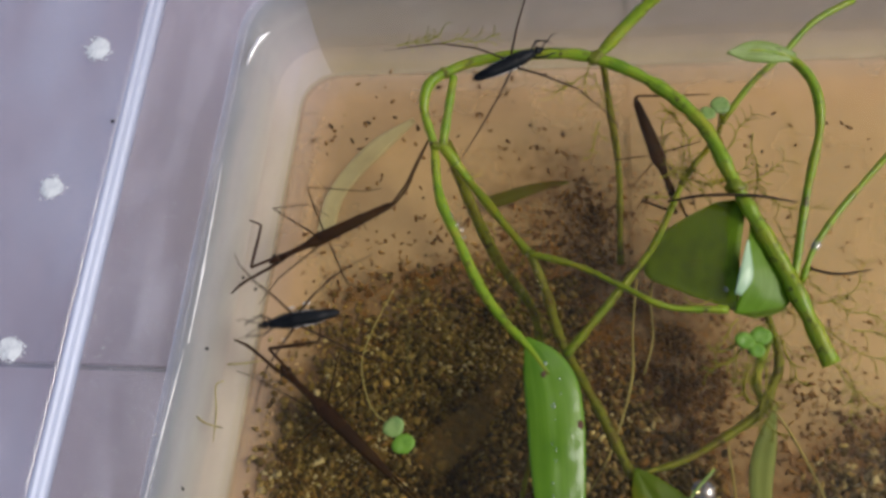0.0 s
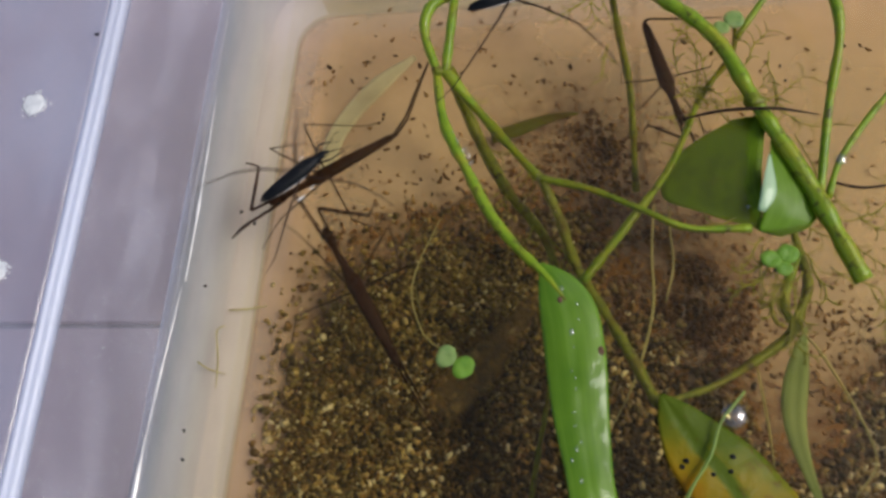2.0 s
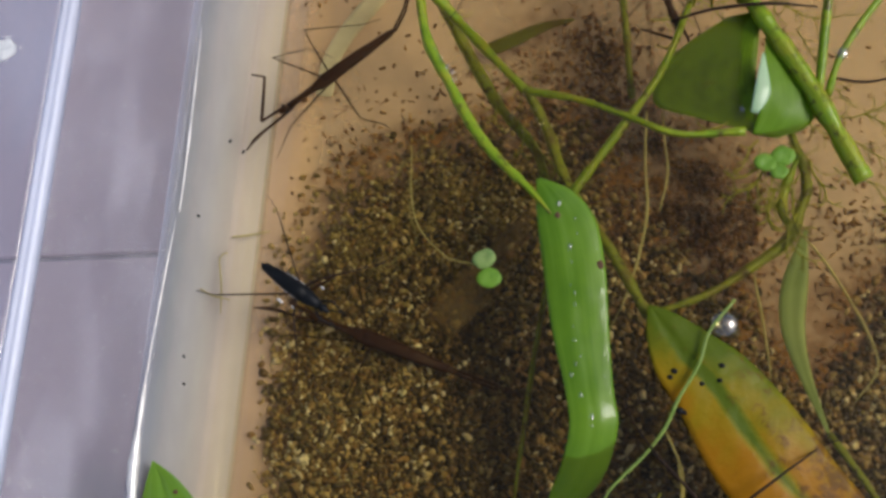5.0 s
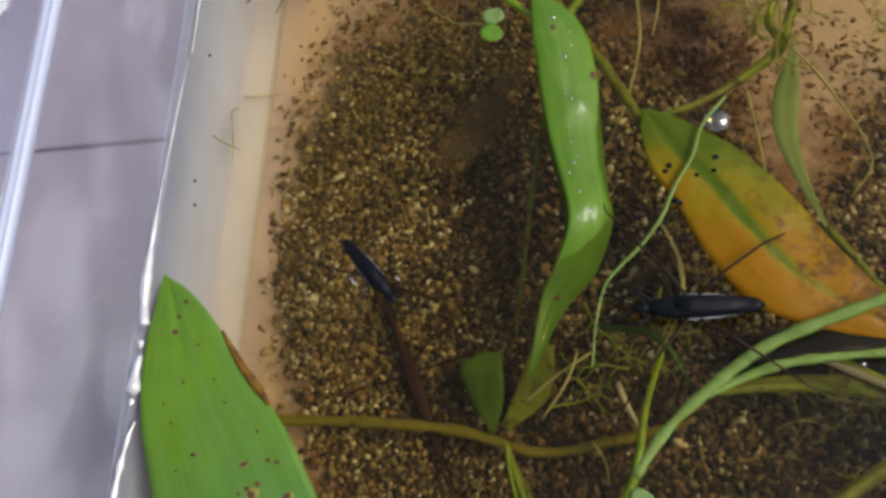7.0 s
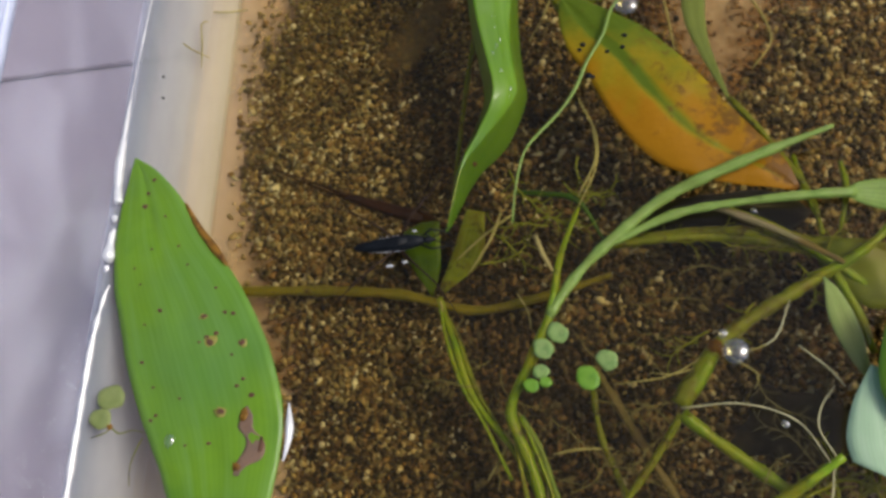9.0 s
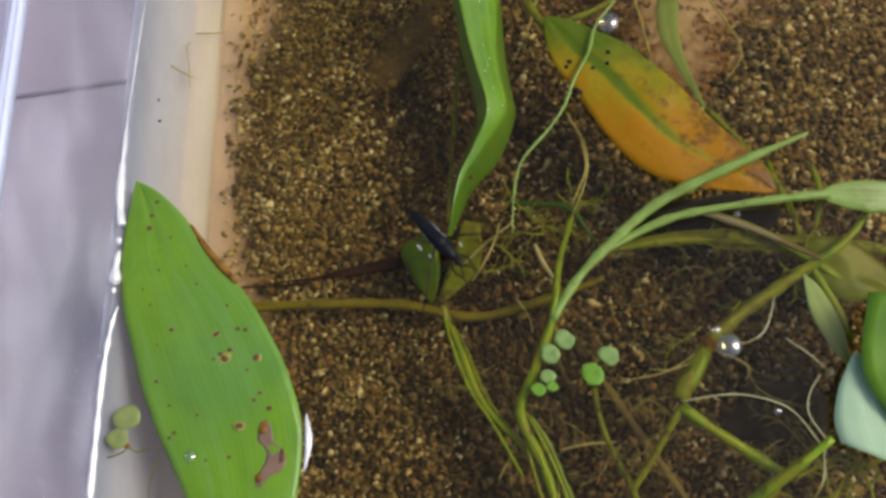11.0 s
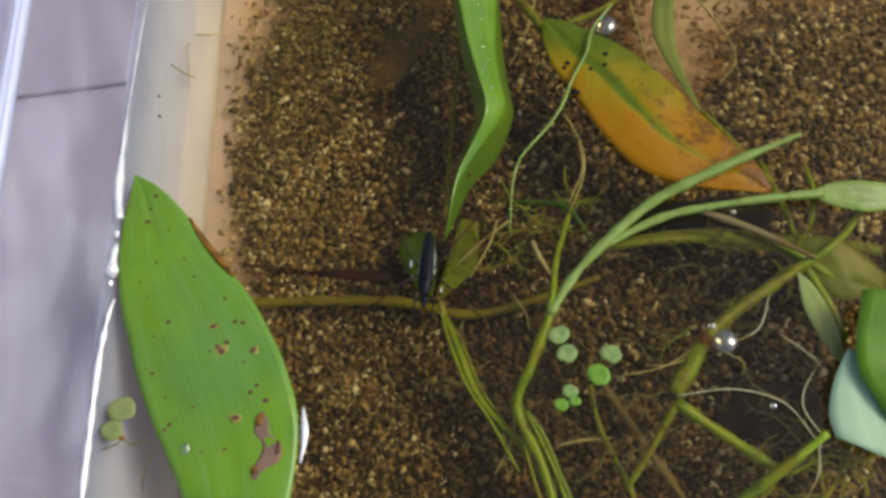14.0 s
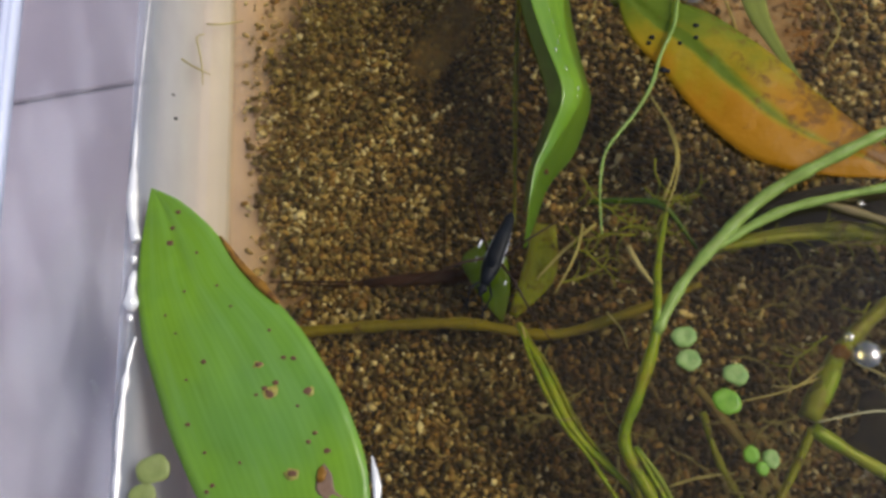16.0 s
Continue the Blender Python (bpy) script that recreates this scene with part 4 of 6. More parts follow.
    part("leaf", blade([(26.0, 40.6, 18.0), (26.6, 44.0, 19.0), (26.6, 48, 19.6), (27.2, 52.0, 19.4), (27.4, 55.0, 19)],
                       [(29.5, 40.3, 17.6), (33.5, 42.2, 17.8), (34.4, 46.1, 18), (31.4, 52, 18.4), (28.2, 56.6, 18.8)], 0.25, 0.3, 0.3, 24, 10, 0.0), FOLD_LIT, p, "lit half of the folded leaf, painted brighter green")
    part("leaf", blade([(25.4, 43, 20.0), (25.7, 46, 20.6), (26.6, 51.2, 20.6)], [(26.4, 42.8, 19.9), (27.9, 45.8, 20.2), (26.9, 51.4, 20.6)], 0.4, 0.25, 0.1, 14, 5, 0.0), LEAF_PALE, p, "pale curled leaf edge")
    rng = random.Random(77)
    for path in ([(-18.5, 51.5, 18.6), (-14.5, 45.5, 18.6)], [(-12.0, 50.0, 13.4), (-4.6, 40.6, 13.4)], [(-5.6, 46.6, 17.4), (-1.0, 38.0, 15.9)]):
        for k in range(7):
            q = Vector(path[0]).lerp(Vector(path[1]), (k + rng.random()) / 7)
            r = rng.uniform(0.16, 0.38)
            part("water_drop", blob(r, r * 1.2, r, 7, 10, 0.2, k, (q.x + rng.uniform(-0.4, 0.4), q.y, q.z)), BUBBLE, p, "clear drop on the stem")
    # swollen joints with dark scars on the main stem
    for x, y, z, r in ((-21.4, 71.9, 20, 1.05), (1.6, 77.9, 20, 1.5), (24.8, 59.6, 20, 1.6), (34.6, 45.2, 19, 1.45), (-21.2, 60.3, 18.6, 1.0)):
        part("joint", blob(r, r * 0.8, r * 0.9, 8, 12, 0.35, x, (x, y, z)), STEM_OLD, p, "darker swollen joint")
    return p, strap


def build_yellow_leaf():
    p = thing("yellowed_leaf", "yellow and orange dying leaf afloat on the water", "leaf", 0, 0, 1.3)
    face = part("blade", blade([(13.0, 16.0, 17.0), (13.0, 12.0, 17.2), (14.5, 7.0, 17.2), (17.5, 2.6, 17.3), (22.0, -5.2, 17.4), (27.5, -11.0, 17.4), (35.0, -13.6, 17.2), (45.5, -14.9, 16.6)],
                        [(13.6, 16.2, 17.0), (17.0, 15.0, 17.3), (21.5, 12.6, 17.5), (26.2, 9.6, 17.6), (32.0, 3.8, 17.6), (38.0, -3.6, 17.5), (44.0, -10.2, 17.2), (46.2, -14.4, 16.6)], 0.5, 0.3, 0.35, 48, 14), LEAF_YELLOW, p)
    for x, y, r in ((22.6, 8.7, 0.45), (22.4, 6.8, 0.35), (20.2, 6.2, 0.35), (16.7, 7.6, 0.45), (16.2, 6.8, 0.4), (17.6, 2.6, 0.55), (18.2, 2.4, 0.4)):
        part("dark_spot", blob(r, r * 0.85, 0.22, 6, 10, 0.2, x, (x, y, on_face(face, x, y))), BLACK, p)
    return p


def build_floating_leaf():
    p = thing("floating_leaf", "large pointed green floating leaf with brown spots", "leaf")
    face = part("blade", blade([(-51.2, -9.4, 19.0), (-52.0, -13.0, 18.6), (-52.6, -19.4, 18.4), (-52.0, -27.4, 18.4), (-50.2, -34.3, 18.5), (-47.6, -41.6, 18.5), (-44.5, -48.5, 18.5), (-40.5, -56, 18.4), (-37, -64, 18)],
                        [(-50.8, -9.5, 19.0), (-47.0, -11.7, 19.2), (-42.4, -16.2, 19.2), (-38.5, -21.9, 19.0), (-32.7, -27.9, 19.2), (-28.6, -34.0, 19.2), (-24.9, -41.5, 19.0), (-23.0, -50.2, 18.8), (-24.5, -64, 18.4)],
                        0.35, 0.35, 0.5, 60, 18, 0.2), LEAF_BIG, p)
    for x, y, r in ((-34.9, -38.0, 0.75), (-36.3, -34.2, 0.5), (-30.4, -37.8, 0.6), (-33.2, -33.5, 0.4), (-32.0, -33.7, 0.35), (-47.3, -13.1, 0.4), (-48.0, -15.2, 0.4), (-48.3, -17.3, 0.45), (-43.3, -33.4, 0.35), (-41.9, -48.5, 0.35),
                    (-42.6, -49.2, 0.3), (-46.2, -24.0, 0.22), (-40.0, -26.5, 0.22), (-32.2, -47.6, 0.6), (-48.5, -27.0, 0.25), (-35.0, -30.0, 0.25), (-31.5, -39.6, 0.25), (-36.6, -38.0, 0.3), (-47.0, -29.5, 0.25), (-34.2, -36.6, 0.4), (-35.6, -37.2, 0.35), (-45.2, -41.0, 0.3), (-43.0, -44.5, 0.25), (-38.5, -46.0, 0.3), (-36.8, -52.5, 0.35), (-30.2, -44.0, 0.35), (-29.4, -43.0, 0.3), (-28.0, -45.2, 0.45), (-33.5, -52.0, 0.3), (-44.6, -19.0, 0.25), (-42.0, -23.5, 0.22), (-45.5, -35.5, 0.25)):
        if r >= 0.5:
            part("brown_spot", blob(r * 1.7, r * 1.4, 0.1, 6, 12, 0.5, x + 2, (x, y, on_face(face, x, y, -0.04))), SPOT_PALE, p, "tan halo round a brown spot")
        part("brown_spot", blob(r * 1.15, r * 0.85, 0.14, 6, 10, 0.25, x, (x, y, on_face(face, x, y, -0.03))), SPOT, p)
    part("brown_margin", tube([(-41.6, -17.0, on_face(face, -42, -17, 0)), (-39.2, -20.6, on_face(face, -39.6, -21, 0)), (-36.6, -23.6, on_face(face, -37, -24, 0)), (-34.0, -26.4, on_face(face, -34.5, -26.6, 0))], [0.15, 0.55, 0.6, 0.2], 8, 0.8, 0.6), BROWNED, p, "orange brown withered margin")
    edges = [[(x, y, on_face(face, x, y, 0.12)) for x, y in line] for line in (
        ((-28.5, -46.8), (-29.1, -48.2), (-29.5, -49.7), (-28.6, -50.6), (-28.0, -51.6), (-28.4, -53.2), (-29.3, -54.8), (-29.4, -56.2)),
        ((-28.2, -46.8), (-27.3, -48.2), (-27.2, -49.8), (-26.0, -50.8), (-25.2, -52.0), (-25.6, -53.8), (-27.6, -54.9), (-28.7, -56.3)))]
    part("torn_patch", blade(edges[0], edges[1], 0.0, 0.12, 0.2, 26, 6, 0.0), TORN, p, "dry torn grey-brown patch")
    for k, (x, y, a, b) in enumerate(((-28.6, -48.0, 0.5, 0.9), (-25.8, -52.0, 0.35, 0.9), (-28.9, -55.0, 0.5, 0.5))):
        part("torn_patch", blob(a, b, 0.1, 8, 14, 0.9, k * 2 + 1, (x, y, on_face(face, x, y, 0.16))), (BROWNED, SPOT, BROWNED)[k], p, "darker rim of the torn patch")
    part("water_drop", blob(0.85, 1.1, 0.55, 10, 18, 0.1, 4, (-39.3, -51.9, on_face(face, -39.3, -51.9, 0.02))), BUBBLE, p, "clear water drop on the leaf")
    return p


def build_fork_plant():
    p = thing("forked_water_plant", "pale green water plant with forked stems and trailing roots", "water plant")
    stem([(12.8, -32.9, 17.6), (16.2, -27.5, 18), (20.5, -22.9, 18.6), (28.2, -16.5, 19.5), (38.3, -11.9, 21), (50.1, -7.3, 22)], [0.7, 0.75, 0.85, 0.85, 0.75, 0.3], STEM_PALE, p)
    stem([(20.7, -22.8, 18.4), (29.6, -18.7, 19), (37.8, -17.2, 19.5), (47.6, -16.1, 19.5), (53, -15.6, 19)], [0.6, 0.65, 0.6, 0.6, 0.7], STEM_PALE, p)
    stem([(20.8, -21.8, 15), (31.7, -20.3, 14), (42.4, -20.7, 13), (51.8, -23.1, 13)], [0.7, 0.7, 0.7, 0.8], STEM_OLD, p)
    stem([(16.3, -16.3, 15), (14, -24.3, 17), (12.9, -32.4, 17.4), (9.9, -40.2, 16.5), (7.8, -45.8, 15), (11.1, -53.7, 14), (14, -64, 13)], [0.35, 0.5, 0.7, 0.75, 0.8, 0.75, 0.7], STEM, p)
    stem([(-3.9, -28.9, 11), (-1.3, -35.1, 12), (1.2, -41.9, 12), (3.6, -45.6, 12), (7.6, -50.1, 12), (11.1, -55.6, 12)], [0.4, 0.6, 0.6, 0.5, 0.4, 0.4], STEM, p)
    stem([(18.6, -41.7, 10), (19.9, -48.3, 10), (23.5, -56.3, 10), (26, -64, 10)], [0.45, 0.5, 0.5, 0.5], STEM_OLD, p)
    stem([(30.4, -45.3, 15), (36, -49.2, 14), (44, -54.5, 13)], [0.9, 0.9, 0.8], STEM, p)
    stem([(30.4, -45.3, 15), (27.4, -50.4, 14), (23.0, -57.0, 13)], [0.6, 0.6, 0.5], STEM_OLD, p)
    stem([(30.1, -44.1, 15), (34.6, -36.8, 15.5), (38.9, -32.7, 15.5), (47.4, -26.9, 14.5), (53.4, -23.1, 13)], [1.5, 1.1, 1.0, 0.9, 0.8], STEM_OLD, p)
    stem([(25.5, -20.2, 14.0), (36.6, -19.1, 13.0), (49.2, -20.3, 12.0), (62.5, -22.2, 12.0)], [0.5, 0.8, 1.0, 0.9], STEM_OLD, p, "stem", "murky brown-olive stem lying deeper")
    stem([(47.3, -26.3, 14.5), (51.4, -24.5, 15.0), (55.5, -21.6, 15.5), (58.3, -18.4, 15.5), (61.0, -14.3, 15.0)], [0.7, 0.75, 0.65, 0.5, 0.3], STEM, p)
    stem([(50.7, -25.2, 14.0), (53.5, -30.7, 13.5), (55.4, -36.1, 13.0)], [0.6, 0.7, 0.5], STEM, p)
    stem([(36.5, -16.3, 15.0), (42.9, -19.2, 15.0), (50.1, -23.5, 14.0), (54.8, -26.7, 13.0)], [0.35, 0.6, 0.75, 0.6], STEM, p)
    part("cut_end", blob(1.35, 1.2, 1.1, 8, 12, 0.4, 3, (34.9, -36.6, 15.8)), BROWNED, p, "orange-brown rotted cut end")
    stem([(30.6, -43.6, 15.4), (32.6, -41.0, 15.6), (34.2, -37.6, 15.8)], [0.8, 1.05, 1.0], STEM, p)
    for k, dx in enumerate((1.3, 2.1, -1.0)):
        stem([(8.6 + dx * 0.3, -46.2, 14.6), (9.6 + dx, -50.0, 14), (11.4 + dx * 1.2, -54.6 - k, 13.6), (14.2 + dx * 1.5, -64, 13)], [0.25, 0.36, 0.36, 0.3], (STEM, STEM_PALE, STEM_OLD)[k], p)
    for k, dx in enumerate((-0.9, 0.9)):
        stem([(-3.9, -29.2, 11.4), (-1.3 + dx, -35.4, 12.2), (1.3 + dx, -42.0, 12.2), (4.6 + dx, -47.0, 12), (9.2 + dx * 1.4, -54.6, 12)], [0.2, 0.32, 0.32, 0.28, 0.2], (STEM, STEM_OLD)[k], p)
    part("leaf", blade([(51.5, -15.4, 19), (54, -14.1, 19.2), (60, -13.8, 19), (70, -15.5, 17.5)], [(51.6, -15.9, 19), (54, -17.2, 18.6), (60, -18.4, 18.4), (70, -15.9, 17.5)], 0.6, 0.3, 0.2, 26, 8), STEM_PALE, p, "narrow pale green leaf")
    part("leaf", blade([(49.1, -26.2, 15), (49.4, -32, 15.5), (51.8, -37.4, 15.5), (54.2, -40.5, 15)], [(49.3, -26.2, 15), (51.4, -28.7, 15.3), (53.4, -33.7, 15.5), (54.6, -40.3, 15)], 0.6, 0.3, 0.2, 22, 8), LEAF_PALE, p)
    part("leaf", blade([(60.0, -53.6, 19.5), (56.0, -47, 21.4), (53.5, -40.8, 22.4), (55.8, -31, 22.0)], [(60.8, -54.2, 19), (65, -51, 20), (69, -46, 20.5), (72, -32, 20)], 0.5, 0.3, 0.4, 24, 10), LEAF, p, "green arrow-shaped leaf")
    part("leaf", blade([(50.6, -51.0, 19.2), (49.9, -48.0, 19.8), (50.9, -43.5, 20.3), (53.0, -39.2, 21.2)], [(61.5, -56.0, 18.8), (60.8, -52.0, 19.4), (58.0, -46.5, 20.2), (54.2, -39.6, 21.0)], 0.6, 0.25, 0.2, 18, 8), LEAF_PALE, p, "pale silvery green underside of a leaf")
    stem([(49.8, -50.3, 18.5), (45, -54, 17), (38, -59, 15)], [0.6, 0.8, 0.9], STEM, p)
    part("leaf", blade([(48.5, -22.0, 13), (52, -20.5, 13.5), (57, -21, 13), (63, -26, 12)], [(49.0, -24.0, 13), (51.5, -27, 13), (55.5, -30, 12.5), (62, -29, 12)], 0.5, 0.3, 0.9, 22, 10), LEAF_OLIVE, p, "olive green leaf under water")
    return p


def build_tail_plant():
    p = thing("drifting_weed", "slender olive weed with a pale narrow leaf under water", "water plant")
    stem([(31.6, 41.7, 16), (34.0, 34.9, 15), (33.2, 31, 14.5), (32.1, 27.4, 14), (26.7, 22.6, 14), (20.9, 18.5, 15), (15.0, 15.8, 16)], [0.6, 0.7, 0.8, 0.75, 0.6, 0.5, 0.5], STEM_OLD, p)
    stem([(33.0, 39.0, 16), (31.4, 35, 15), (30.9, 31, 14.5), (33.0, 27.5, 14)], [0.3, 0.7, 0.7, 0.3], STEM, p)
    part("leaf", blade([(34.2, 28.8, 13), (31.6, 22, 12.5), (31.2, 16, 12.5), (33.2, 10, 12.5), (37.6, 1, 13)], [(34.6, 28.8, 13), (34.9, 22, 12.8), (34.5, 16, 12.8), (35.2, 10, 12.8), (38.0, 1, 13)], 0.7, 0.3, 0.2, 28, 8), LEAF_NARROW, p, "narrow pale green leaf")
    stem([(37.7, 1.4, 13), (42.5, -5, 13.5), (48, -14, 14), (49.5, -20, 14)], [0.5, 0.5, 0.5, 0.4], STEM_OLD, p)
    return p


def build_sunken():
    p = thing("fallen_reed", "olive yellow stem lying across the sandy bottom", "plant stem")
    stem([(-46, -27.0, 5), (-37.3, -26.7, 5), (-23.5, -26.4, 5), (-10.9, -27, 5.5), (0.4, -29.4, 6), (10.4, -27.4, 6.5), (21, -24.2, 8)], [0.75, 0.85, 0.88, 0.85, 0.75, 0.68, 0.5], REED, p)
    part("leaf", blade([(-6.2, -27.2, 6), (-9.2, -23, 7), (-11, -18.5, 8), (-8.2, -16.4, 8.6)], [(-5.8, -27.2, 6), (-4.6, -23, 8), (-4.8, -18.5, 9), (-5.0, -16.2, 9)], 0.8, 0.3, 0.3, 20, 8), LEAF_GREEN_SUNK, p, "murky green leaf under water")
    part("leaf", blade([(-5.0, -26.0, 6.0), (-2.8, -20.5, 8), (-0.6, -15.0, 11)], [(-4.0, -26.8, 6), (1.6, -22.0, 8), (2.2, -15.5, 11)], 0.6, 0.3, 0.3, 20, 8), STEM_OLD, p, "olive leaf under water")
    q = thing("sunken_leaf", "translucent brown decayed leaf lying on the sand", "leaf")
    part("blade", blade([(-18.5, 14.5, 3.2), (-15.0, 20, 4), (-10, 25, 5), (-4, 31, 8)], [(-14.0, 11.5, 3.0), (-9, 17.5, 4), (-6, 23, 5), (-2.5, 30, 8)], 0.5, 0.3, 0.4, 26, 10), ROT_FILM, q)
    r = thing("sunken_grass_blade", "pale grass blade curving over the bare tub bottom", "leaf")
    part("blade", blade([(-39.4, 49.5, 1.0), (-39.0, 55.5, 1.0), (-36.4, 61.5, 1.2), (-32.4, 67, 1.4), (-26.5, 71.5, 2)], [(-36.6, 49.5, 0.9), (-36.2, 55, 1.0), (-33.8, 60.0, 1.2), (-30.2, 65, 1.4), (-25.9, 70.8, 2)], 0.5, 0.25, 0.1, 30, 6), FILM, r)
    s = thing("sunken_leaf", "small grey-green leaf tip resting on the bottom", "leaf")
    part("blade", blade([(-12.5, 58.5, 3), (-8.5, 60.3, 3.5), (-3.5, 62.2, 4), (1, 63, 4)], [(-12, 56.5, 3), (-8.0, 58, 3.5), (-3.0, 60.8, 4), (1.2, 62.6, 4)], 0.5, 0.3, 0.2, 20, 8), LEAF_DULL, s)


def build_stone():
    bm = blob(11.0, 3.8, 4.6, 14, 24, 0.35, 2)
    ob = part("stone", bm, STONE, None, "smooth black stone lying under the yellow leaf")
    tagged(ob, category="stone")
    ob.matrix_basis = pose(37.5 * MM, -14.6 * MM, 5.0 * MM, 0, 0, 4)
    ob = part("stone", blob(9.5, 7.5, 4.2, 14, 20, 0.6, 6), STONE_SILTED, None, "large dark grey stone half buried in sand")
    tagged(ob, category="stone")
    ob.matrix_basis = pose(45 * MM, -44 * MM, -0.4 * MM, 0, 0, -20)


arch_plant, strap_leaf = build_arch_plant()
build_yellow_leaf()
build_floating_leaf()
build_fork_plant()
build_tail_plant()
build_sunken()
build_stone()


# ---- insects ----
def limb(points, radii, parent, name="leg", mat=LEG, label=""):
    """A jointed leg: straight lengths with short bends at the joints."""
    p = [Vector(q) for q in points]
    line = [p[0]]
    for a, b, c in zip(p, p[1:], p[2:]):
        line += [b.lerp(a, 0.1), b.lerp(c, 0.1)]
    line.append(p[-1])
    thick = [spread(radii, k / (len(line) - 1)) * 1.2 for k in range(len(line))]
    return part(name, tube(line, thick, 5, 0.6), mat, parent, label)


def build_strider(length, label, mid=(1.0, 1.0), hind=(1.0, 1.0), high=2.2, leg=1.0):
    """A pond skater that faces +y, its feet at z = 0."""
    s = length / 14.0
    b = thing("water_strider", label, "insect", group="pond skaters on the water")
    z = high * s
    body = part("body", loft([(-7.0 * s, 0.15 * s, 0.15 * s, z - 0.1 * s), (-6.2 * s, 0.75 * s, 0.5 * s, z), (-3 * s, 1.15 * s, 0.75 * s, z), (0, 1.3 * s, 0.95 * s, z), (2.2 * s, 1.35 * s, 1.0 * s, z + 0.1 * s), (3.8 * s, 1.0 * s, 0.85 * s, z + 0.1 * s), (5.0 * s, 0.65 * s, 0.6 * s, z)]), BLACK, b)
    part("wing_cover", loft([(-6.0 * s, 0.3 * s, 0.12 * s, z + 0.55 * s), (-3 * s, 0.85 * s, 0.18 * s, z + 0.72 * s), (0.5 * s, 0.95 * s, 0.2 * s, z + 0.92 * s), (2.4 * s, 0.5 * s, 0.15 * s, z + 1.05 * s)]), BLACK, body)
    for sx in (-1, 1):
        part("side_stripe", tube([(sx * 0.75 * s, -5.6 * s, z - 0.05 * s), (sx * 1.18 * s, -2.5 * s, z - 0.1 * s), (sx * 1.33 * s, 1 * s, z - 0.1 * s), (sx * 1.0 * s, 3.6 * s, z)], [0.03 * s, 0.07 * s, 0.09 * s, 0.04 * s], 6), SILVER, body, "silvery side stripe")
    head = part("head", loft([(4.9 * s, 0.55 * s, 0.5 * s, z), (5.6 * s, 0.6 * s, 0.5 * s, z), (6.3 * s, 0.4 * s, 0.35 * s, z - 0.05 * s), (6.9 * s, 0.12 * s, 0.12 * s, z - 0.1 * s)]), BLACK, b)
    for sx in (-1, 1):
        part("eye", blob(0.26 * s, 0.3 * s, 0.28 * s, 6, 8, 0, 0, (sx * 0.6 * s, 5.7 * s, z + 0.1 * s)), BLACK, head)
        part("antenna", tube([(sx * 0.3 * s, 6.6 * s, z), (sx * 0.9 * s, 8.0 * s, z + 0.4 * s), (sx * 1.6 * s, 9.3 * s, z + 0.1 * s), (sx * 1.5 * s, 10.4 * s, z)], [0.12 * s, 0.1 * s, 0.08 * s, 0.05 * s], 5), BLACK, head)
        limb([(sx * 0.6 * s, 4.4 * s, z - 0.4 * s), (sx * 1.7 * s, 6.2 * s, z + 0.2 * s), (sx * 1.3 * s, 8.2 * s, z - 0.8 * s), (sx * 1.0 * s, 9.4 * s, 0.05)], [0.17 * s, 0.15 * s, 0.11 * s, 0.06 * s], b, "front_leg", BLACK)
        k = mid[0 if sx < 0 else 1]
        limb([(sx * 1.1 * s, 0.9 * s, z - 0.3 * s), (sx * 4.0 * s * leg, 3.2 * s * k * leg, z + 1.2 * s), (sx * 7.6 * s * leg, 6.4 * s * k * leg, z + 0.8 * s), (sx * 11.5 * s * leg, 8.8 * s * k * leg, 0.6 * s), (sx * 14.0 * s * leg, 9.4 * s * k * leg, 0.05)], [0.2 * s, 0.16 * s, 0.13 * s, 0.09 * s, 0.06 * s], b, "middle_leg")
        k = hind[0 if sx < 0 else 1]
        limb([(sx * 1.1 * s, 0.0, z - 0.3 * s), (sx * 3.6 * s * leg, -3.2 * s * k * leg, z + 1.0 * s), (sx * 6.4 * s * leg, -7.2 * s * k * leg, z + 0.6 * s), (sx * 8.6 * s * leg, -11.0 * s * k * leg, 0.5 * s), (sx * 9.6 * s * leg, -13.8 * s * k * leg, 0.05)], [0.18 * s, 0.15 * s, 0.12 * s, 0.09 * s, 0.05 * s], b, "hind_leg")
    return b


# front leg, claw, middle and hind leg of each side, in the insect's own units
STICK_LEGS = {
    1: (((0.6, 14.5), (0.8, 18.0)), ((0.8, 18.0), (8.0, 12.4), (10.1, 14.2)), ((10.0, 8.8), (8.6, 2.0), (4.6, -1.0)), ((11.0, 0.6), (6.0, -9.5), (5.2, -13.5))),
    -1: (((-1.0, 15.0), (-1.2, 19.0)), ((-1.2, 19.0), (-1.6, 21.6), (-2.4, 23.8)), ((-4.0, 14.0), (-5.0, 17.5), (-6.0, 20.0)), ((-11.2, 2.2), (-14.0, -1.0), (-16.5, -1.4))),
}


